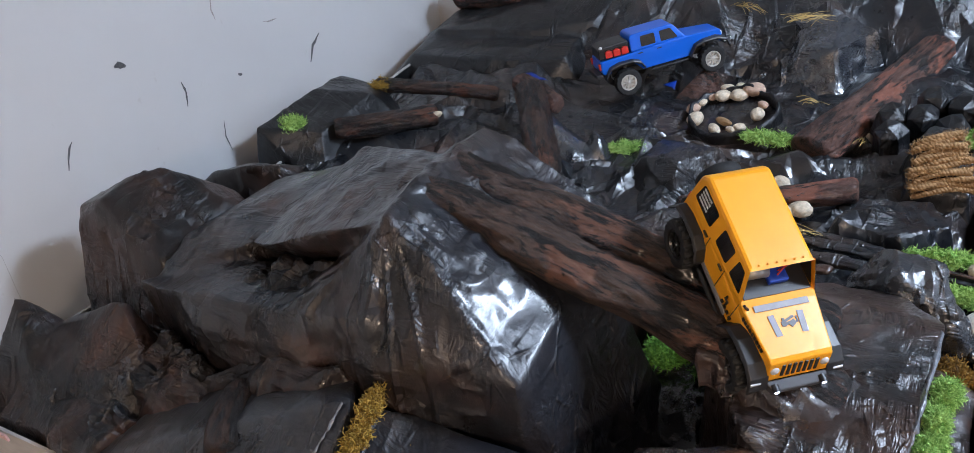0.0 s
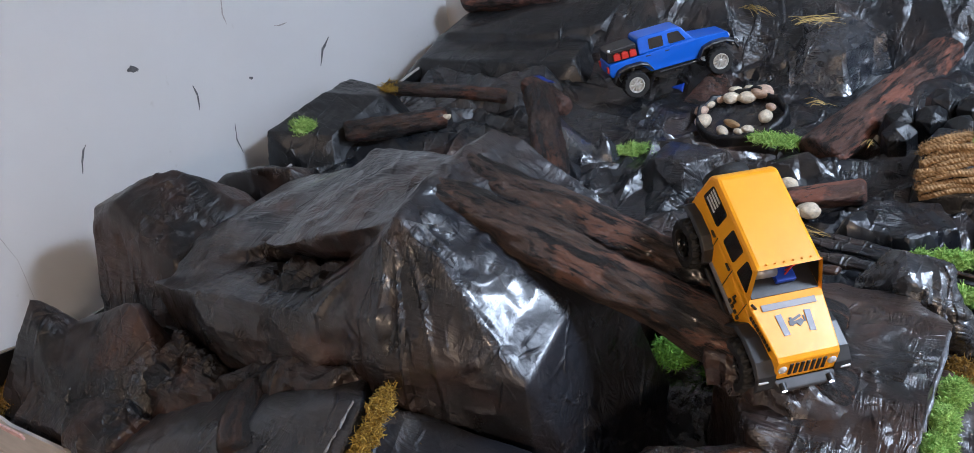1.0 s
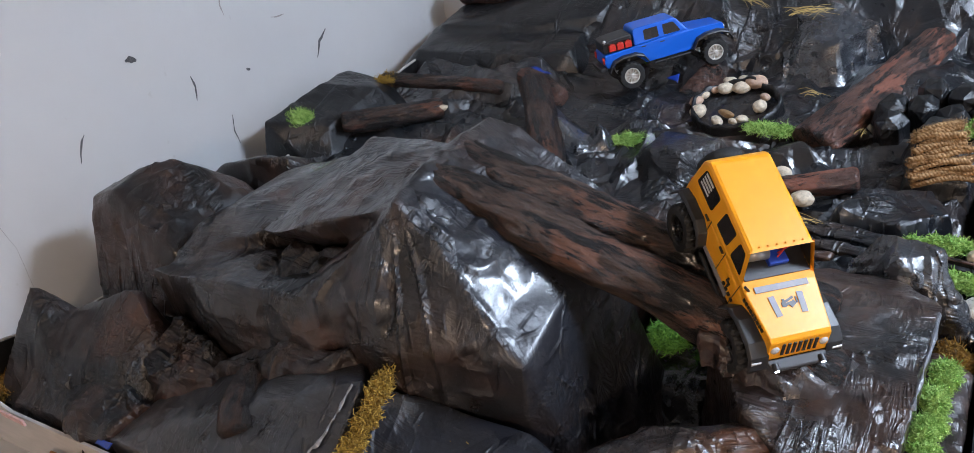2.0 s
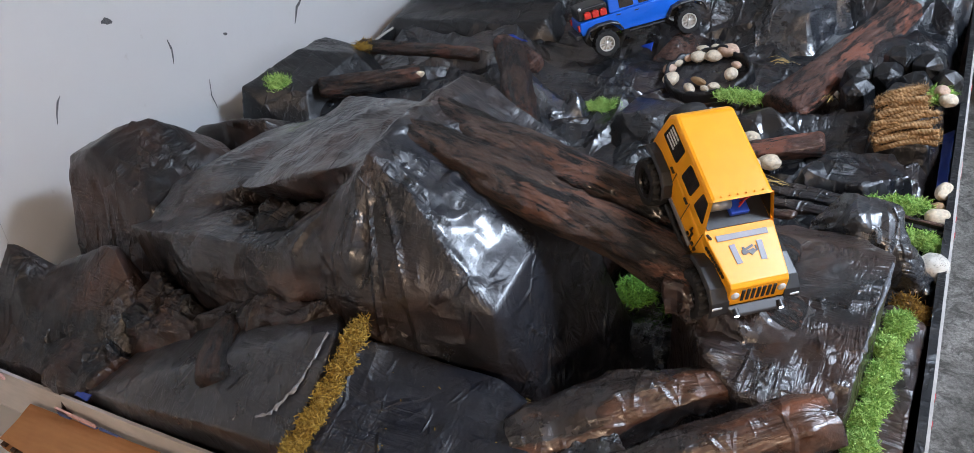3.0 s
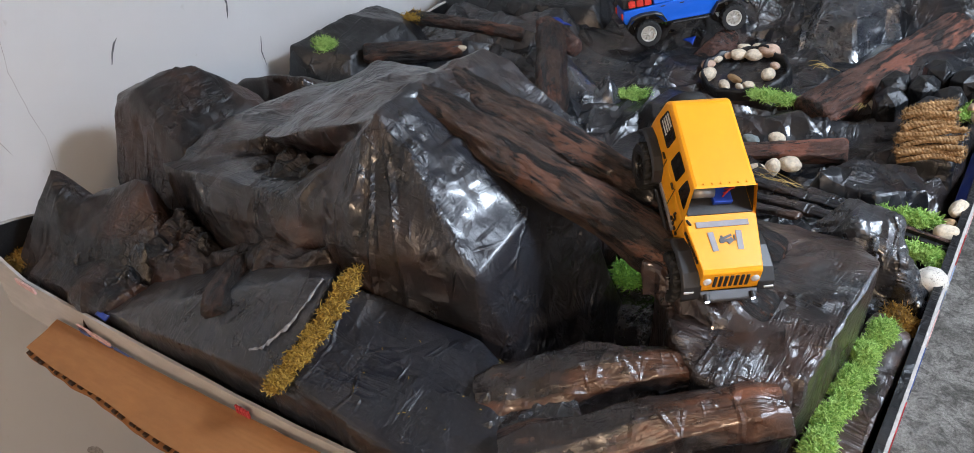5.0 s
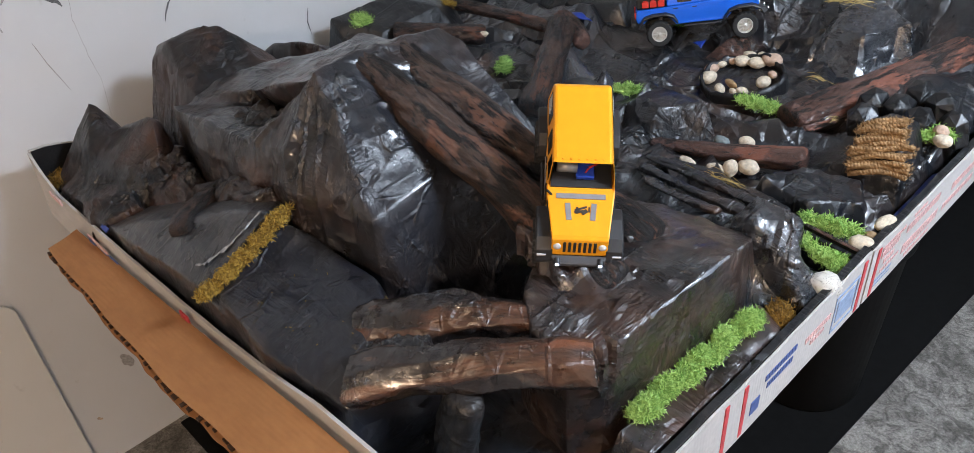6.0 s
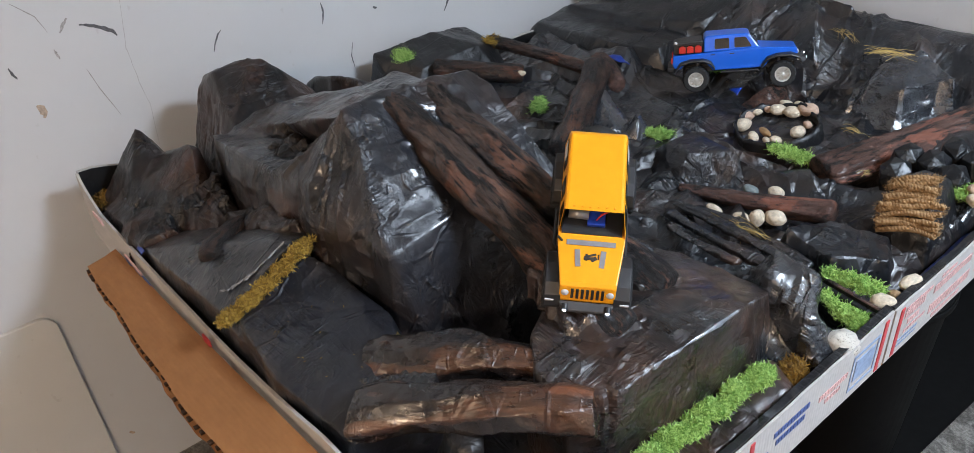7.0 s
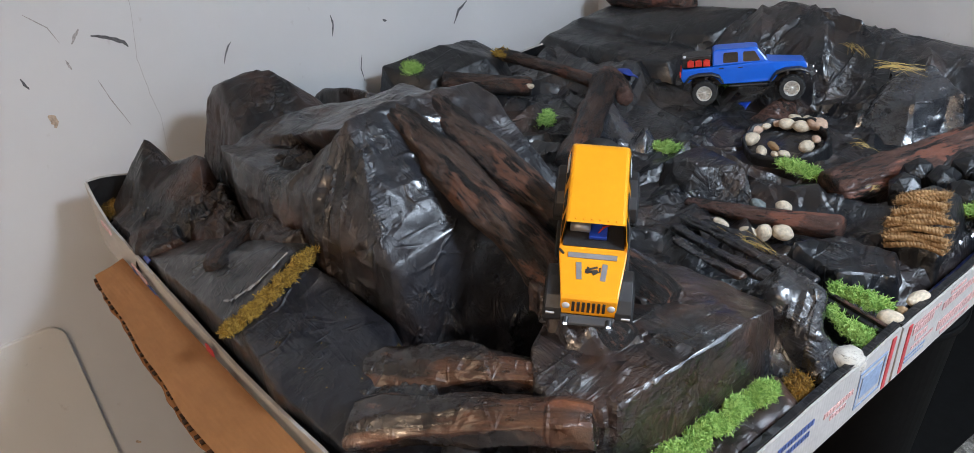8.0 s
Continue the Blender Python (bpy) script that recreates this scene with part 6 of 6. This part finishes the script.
def wagon(m):
    ob = thing("toy_wagon", "yellow plastic toy off-road wagon, nose down on two logs", "toy car", m)
    belt, roof, wide, narrow = 0.079, 0.1135, 0.0375, 0.0320
    chassis(ob, 0.134, 0.034)
    wheels(ob, 0.134, 0.0395, 0.0270, 0.0215, RIM_BLACK, 8, "black spoked wheel")
    fx, rx = 0.067, -0.067
    low = [(0.0955, 0.0535), (0.0955, 0.0570), (0.0885, 0.0765), (0.084, 0.0785), (0.035, 0.0815), (0.027, 0.0835), (-0.095, belt + 0.001), (-0.097, 0.060), (-0.095, 0.050)]
    low += [(rx - 0.029, 0.048)] + arch(rx, 0.032, 0.0305, 148, 32)[0:] + [(rx + 0.030, 0.0415), (fx - 0.031, 0.0415)] + arch(fx, 0.032, 0.0305, 148, 40)
    body = part("body", side_prism(low, lambda x, z: 0.0375 if x < 0.03 else 0.0375 - 0.0070 * min(1.0, (x - 0.03) / 0.055)), YELLOW, ob, "glossy yellow moulded body", bevel=0.0022)
    # hollow cabin with open windscreen
    bm = bmesh.new()
    prof = [(0.030, 0.0825), (0.0135, roof - 0.001), (-0.088, roof), (-0.0965, roof - 0.008), (-0.0965, belt)]
    L = [bm.verts.new((x, cabin_width(z, belt, roof, wide, narrow), z)) for x, z in prof]
    R = [bm.verts.new((x, -cabin_width(z, belt, roof, wide, narrow), z)) for x, z in prof]
    bm.faces.new(L)
    bm.faces.new(R[::-1])
    for i in range(len(prof) - 1):
        bm.faces.new((L[i + 1], L[i], R[i], R[i + 1]))
    screen = next(f for f in bm.faces if {v.index for v in f.verts} and all(v in (L[0], L[1], R[0], R[1]) for v in f.verts))
    r = bmesh.ops.inset_individual(bm, faces=[screen], thickness=0.0040)
    bmesh.ops.delete(bm, geom=[screen], context="FACES")
    bmesh.ops.recalc_face_normals(bm, faces=bm.faces)
    part("cabin", bm, YELLOW, ob, bevel=0.0036)
    bm = bmesh.new()
    inner = [(0.0265, 0.0830), (0.0105, roof - 0.0035), (-0.087, roof - 0.0030), (-0.0940, roof - 0.009), (-0.0940, belt + 0.002)]
    L = [bm.verts.new((x, cabin_width(z, belt, roof, wide, narrow) - 0.0022, z)) for x, z in inner]
    R = [bm.verts.new((x, -cabin_width(z, belt, roof, wide, narrow) + 0.0022, z)) for x, z in inner]
    bm.faces.new(L)
    bm.faces.new(R[::-1])
    for i in range(1, len(inner) - 1):
        bm.faces.new((L[i + 1], L[i], R[i], R[i + 1]))
    part("interior_lining", bm, TRIM_BLACK, ob, "black inside of the cabin")
    # roof rivets
    for k in range(6):
        bm = bmesh.new()
        bmesh.ops.create_icosphere(bm, subdivisions=2, radius=0.0010, matrix=Matrix.Translation((0.0105 - 0.0015, -0.022 + 0.0088 * k, roof - 0.0002)))
        part("roof_rivet", bm, YELLOW, ob, smooth=True)
    # side windows
    for sy in (1, -1):
        def at(x, z):
            return (x, sy * (cabin_width(z, belt, roof, wide, narrow) + 0.0005), z)
        for x0, x1, x2, x3 in ((-0.002, 0.0225, 0.0105, -0.002), (-0.036, -0.010, -0.010, -0.036), (-0.088, -0.049, -0.049, -0.086)):
            pane([at(x0, 0.0845), at(x1, 0.0845), at(x2, 0.1065), at(x3, 0.1065)], 0.06, TINTED, ob, "side_window", "dark tinted side window")
        bm = bmesh.new()
        rng = random.Random(6)
        for k in range(4):
            z = 0.1035 - 0.0042 * k
            x = -0.082
            while x < -0.066:
                w = rng.uniform(0.0014, 0.003)
                y = cabin_width(z, belt, roof, wide, narrow) + 0.0009
                add_box(bm, x, x + w, sy * y - 0.0003, sy * y + 0.0003, z - 0.0012, z + 0.0012)
                x += w + 0.0007
        part("window_sticker", bm, DECAL_WHITE, ob, "small white unreadable sticker")
        for x in (-0.013, -0.050):
            part("door_handle", box(x - 0.004, x + 0.004, sy * 0.0375 - 0.0010, sy * 0.0375 + 0.0012, 0.0730, 0.0750), DECAL, ob, bevel=0.0005)
        for x in (0.029, -0.006, -0.042):
            part("door_seam", box(x - 0.0003, x + 0.0003, sy * 0.0375 - 0.0004, sy * 0.0375 + 0.0003, 0.046, 0.080), DECAL, ob)
        part("rocker_panel", box(-0.036, 0.022, sy * 0.0375 - 0.001, sy * 0.0375 + 0.0010, 0.0425, 0.0485), DECAL_GREY, ob, "grey printed rocker strip", bevel=0.0004)
        bm = bmesh.new()
        for k in range(4):
            add_box(bm, 0.010 + 0.006 * k, 0.0135 + 0.006 * k, sy * 0.0376 - 0.0008, sy * 0.0376 + 0.0008, 0.0505, 0.0535)
        part("side_stripes", bm, DECAL, ob)
        bm = bmesh.new()
        add_box(bm, 0.012, 0.0185, sy * 0.0376 - 0.0007, sy * 0.0376 + 0.0007, 0.0600, 0.0618)
        add_box(bm, 0.0128, 0.0146, sy * 0.0376 - 0.0008, sy * 0.0376 + 0.0008, 0.0618, 0.0660)
        add_box(bm, 0.0162, 0.0182, sy * 0.0376 - 0.0008, sy * 0.0376 + 0.0008, 0.0560, 0.0600)
        part("door_emblem", bm, DECAL, ob, "small dark emblem on the door")
        bm = bmesh.new()
        rng = random.Random(9)
        x = 0.040
        while x < 0.072:
            w = rng.uniform(0.0025, 0.004)
            y = 0.0375 - 0.0070 * min(1.0, (x - 0.03) / 0.055)
            add_box(bm, x, x + w, sy * y - 0.0008, sy * y + 0.0006, 0.0725, 0.0755)
            x += w + 0.0008
        part("hood_lettering", bm, DECAL, ob, "dark unreadable lettering on the hood's side")
        flare(ob, fx, sy, 0.029, 0.0485, 0.03)
        flare(ob, rx, sy, 0.033, 0.0485, 0.03)
        part("marker_light", box(fx + 0.026, fx + 0.031, sy * 0.041 - 0.005, sy * 0.041 + 0.005, 0.0530, 0.0570), LENS, ob, "small clear marker light", bevel=0.0006)
        part("tail_light", box(-0.0990, -0.0965, sy * 0.031 - 0.004, sy * 0.031 + 0.004, 0.060, 0.074), RED, ob, "red tail light", bevel=0.0006)
        bm = bmesh.new()
        add_tube(bm, [(-0.030, sy * 0.041, 0.038), (0.028, sy * 0.041, 0.038)], 0.0022, 10)
        part("rock_slider", bm, TRIM_BLACK, ob)
        part("hood_vent", side_prism([(0.046, 0.0812), (0.066, 0.0796), (0.066, 0.0802), (0.046, 0.0818)], 0.003), DECAL_GREY, ob, "grey louvred hood vent").matrix_local = pose(0, sy * 0.0185, 0, 0, 0, -5 * sy)
    part("cowl_strip", side_prism([(0.0345, 0.0820), (0.0405, 0.0815), (0.0405, 0.0823), (0.0345, 0.0828)], 0.027), DECAL_GREY, ob, "grey cowl strip below the windscreen")
    bm = bmesh.new()
    for x, y, lx, ly, turn in ((0.052, 0.000, 0.0012, 0.007, 20), (0.054, -0.004, 0.004, 0.0012, 0), (0.056, 0.004, 0.0022, 0.0035, 35), (0.053, 0.009, 0.003, 0.0008, 0), (0.0555, -0.001, 0.0014, 0.006, 8)):
        add_box(bm, -lx, lx, -ly, ly, -0.0006, 0.0006, Matrix.Translation((x, y, 0.0804)) @ Matrix.Rotation(radians(turn), 4, "Z") @ Matrix.Rotation(radians(4.5), 4, "Y"))
    part("hood_graphic", bm, DECAL, ob, "black graphic on the hood")
    front_end(ob, 0.0922, 19)
    # what shows through the windscreen
    part("interior_floor", box(-0.090, 0.0275, -0.0335, 0.0335, 0.080, 0.0848), TRIM_BLACK, ob, "black interior")
    bm = bmesh.new()
    add_tube(bm, [(0.006, -0.027, 0.0930), (0.006, -0.005, 0.0915)], 0.0064, 18)
    part("motor", bm, MOTOR, ob, "grey motor can seen through the windscreen", smooth=True)
    part("control_box", box(-0.004, 0.018, -0.006, 0.014, 0.0848, 0.0905), WIRE_BLUE, ob, "blue control box seen through the windscreen", bevel=0.001)
    bm = bmesh.new()
    for k in range(3):
        add_tube(bm, [(0.012 - 0.004 * k, 0.004 + 0.002 * k, 0.090), (0.008, 0.010 + 0.002 * k, 0.098 + 0.001 * k), (0.000, 0.020, 0.093)], 0.0008, 6)
    part("wires", bm, RED, ob, "thin red wires")
    bm = bmesh.new()
    add_tube(bm, [(0.036, -0.032, 0.081), (0.034, -0.037, 0.087)], 0.0014, 8)
    part("antenna_mount", bm, TRIM_BLACK, ob)
    bm = bmesh.new()
    add_revolve(bm, [(0.0, -0.008), (0.020, -0.008), (0.0235, -0.004), (0.0235, 0.006), (0.018, 0.008), (0.0, 0.006)], 32, Matrix.Translation((-0.106, 0, 0.074)) @ Matrix.Rotation(radians(90), 4, "Z"))
    bmesh.ops.recalc_face_normals(bm, faces=bm.faces)
    part("spare_wheel", bm, TYRE, ob, "black spare wheel", smooth=True)
    part("rear_bumper", box(-0.106, -0.096, -0.034, 0.034, 0.044, 0.052), TRIM_BLACK, ob, bevel=0.0015)
    return ob


def pickup(m):
    ob = thing("toy_pickup", "blue plastic toy pickup with black canvas cover and silver wheels", "toy car", m)
    belt, roof, wide, narrow = 0.079, 0.1115, 0.0370, 0.0315
    base = 0.149
    fx, rx = base / 2, -base / 2
    stretch = 1.135
    chassis(ob, base * stretch, 0.034)
    wheels(ob, base * stretch, 0.0395, 0.0270, 0.0215, RIM_SILVER, 10, "silver spoked wheel")
    fixed = set(ob.children)
    low = [(fx + 0.024, 0.0555), (fx + 0.0265, 0.066), (fx + 0.0245, 0.0755), (fx + 0.020, 0.0772), (0.043, 0.0815), (0.035, 0.0835), (-0.030, belt + 0.001), (-0.113, belt - 0.003), (-0.115, 0.060), (-0.112, 0.050)]
    low += [(rx - 0.029, 0.048)] + arch(rx, 0.032, 0.0305, 148, 32) + [(rx + 0.031, 0.0415), (fx - 0.031, 0.0415)] + arch(fx, 0.032, 0.0305, 148, 40)
    part("body", side_prism(low, lambda x, z: 0.037 if x < 0.04 else 0.037 - 0.0065 * min(1.0, (x - 0.04) / 0.055)), BLUE, ob, "glossy blue moulded body", bevel=0.0022)
    bm = bmesh.new()
    prof = [(0.037, 0.0825), (0.0185, roof - 0.0015), (0.010, roof), (-0.054, roof), (-0.0585, roof - 0.004), (-0.0595, belt)]
    L = [bm.verts.new((x, cabin_width(z, belt, roof, wide, narrow), z)) for x, z in prof]
    R = [bm.verts.new((x, -cabin_width(z, belt, roof, wide, narrow), z)) for x, z in prof]
    bm.faces.new(L)
    bm.faces.new(R[::-1])
    for i in range(len(prof)):
        j = (i + 1) % len(prof)
        bm.faces.new((L[j], L[i], R[i], R[j]))
    bmesh.ops.recalc_face_normals(bm, faces=bm.faces)
    part("cabin", bm, BLUE, ob, bevel=0.0026)

    def at(x, z, sy):
        return (x, sy * (cabin_width(z, belt, roof, wide, narrow) + 0.0005), z)

    for sy in (1, -1):
        for x0, x1, x2, x3 in ((-0.007, 0.0245, 0.0135, -0.007), (-0.0415, -0.0145, -0.0145, -0.0405)):
            pane([at(x0, 0.0845, sy), at(x1, 0.0845, sy), at(x2, 0.1055, sy), at(x3, 0.1055, sy)], 0.06, TINTED, ob, "side_window", "dark tinted side window")
        for x in (-0.011, -0.044):
            part("door_handle", box(x - 0.004, x + 0.004, sy * 0.037 - 0.001, sy * 0.037 + 0.0012, 0.0730, 0.0750), DECAL, ob, bevel=0.0005)
        flare(ob, fx, sy, 0.029, 0.0485, 0.03)
        flare(ob, rx, sy, 0.033, 0.0485, 0.03)
        bm = bmesh.new()
        add_tube(bm, [(-0.030, sy * 0.041, 0.038), (0.034, sy * 0.041, 0.038)], 0.0022, 10)
        part("rock_slider", bm, TRIM_BLACK, ob)
        part("tail_light", box(-0.117, -0.114, sy * 0.032 - 0.004, sy * 0.032 + 0.004, 0.060, 0.072), RED, ob, "red tail light", bevel=0.0006)
        rack = part("bed_rack", side_prism([(-0.112, 0.0960), (-0.061, 0.0965), (-0.061, 0.0985), (-0.112, 0.0980)], 0.0012), TRIM_BLACK, ob)
        rack.matrix_local = pose(0, sy * 0.034, 0)
        for k in range(3):
            can = part("fuel_can", box(-0.103 + 0.0140 * k, -0.091 + 0.0140 * k, sy * 0.0335 - 0.003, sy * 0.0335 + 0.003, 0.0800, 0.0925), RED, ob, "red plastic fuel can", bevel=0.0012)
            part("can_handle", box(-0.100 + 0.0140 * k, -0.094 + 0.0140 * k, sy * 0.0335 - 0.001, sy * 0.0335 + 0.001, 0.0925, 0.0945), RED, can)
        part("marker_light", box(fx + 0.024, fx + 0.029, sy * 0.041 - 0.005, sy * 0.041 + 0.005, 0.0530, 0.0570), LENS, ob, bevel=0.0006)
    pane([(0.0362, -0.031, 0.0848), (0.0362, 0.031, 0.0848), (0.0202, 0.0285, 0.1082), (0.0202, -0.0285, 0.1082)], 0.03, TINTED, ob, "windscreen", "dark tinted windscreen")
    part("bed_cover", side_prism([(-0.113, 0.0770), (-0.060, 0.0780), (-0.060, 0.1030), (-0.070, 0.1035), (-0.104, 0.1015), (-0.113, 0.0980)], 0.0295), TRIM_BLACK, ob, "black canvas cover over the bed", bevel=0.003)
    bm = bmesh.new()
    bmesh.ops.create_icosphere(bm, subdivisions=2, radius=0.0032, matrix=Matrix.Translation((-0.108, -0.027, 0.1005)))
    part("cover_fitting", bm, DECAL_WHITE, ob, "pale fitting on the bed cover", smooth=True)
    front_end(ob, fx + 0.0265)
    part("rear_bumper", box(-0.124, -0.113, -0.034, 0.034, 0.044, 0.052), TRIM_BLACK, ob, bevel=0.0015)
    for child in ob.children:
        if child not in fixed:
            child.scale.x *= stretch
            child.location.x *= stretch
    return ob


wagon(scaled(pose(0.9988, 0.3408, 0.9289, -4.98, 26.5, -49.7), 0.94))
pickup(scaled(pose(0.6792, 1.098, 0.780, -10.6, -5.75, 38.4), 0.94))
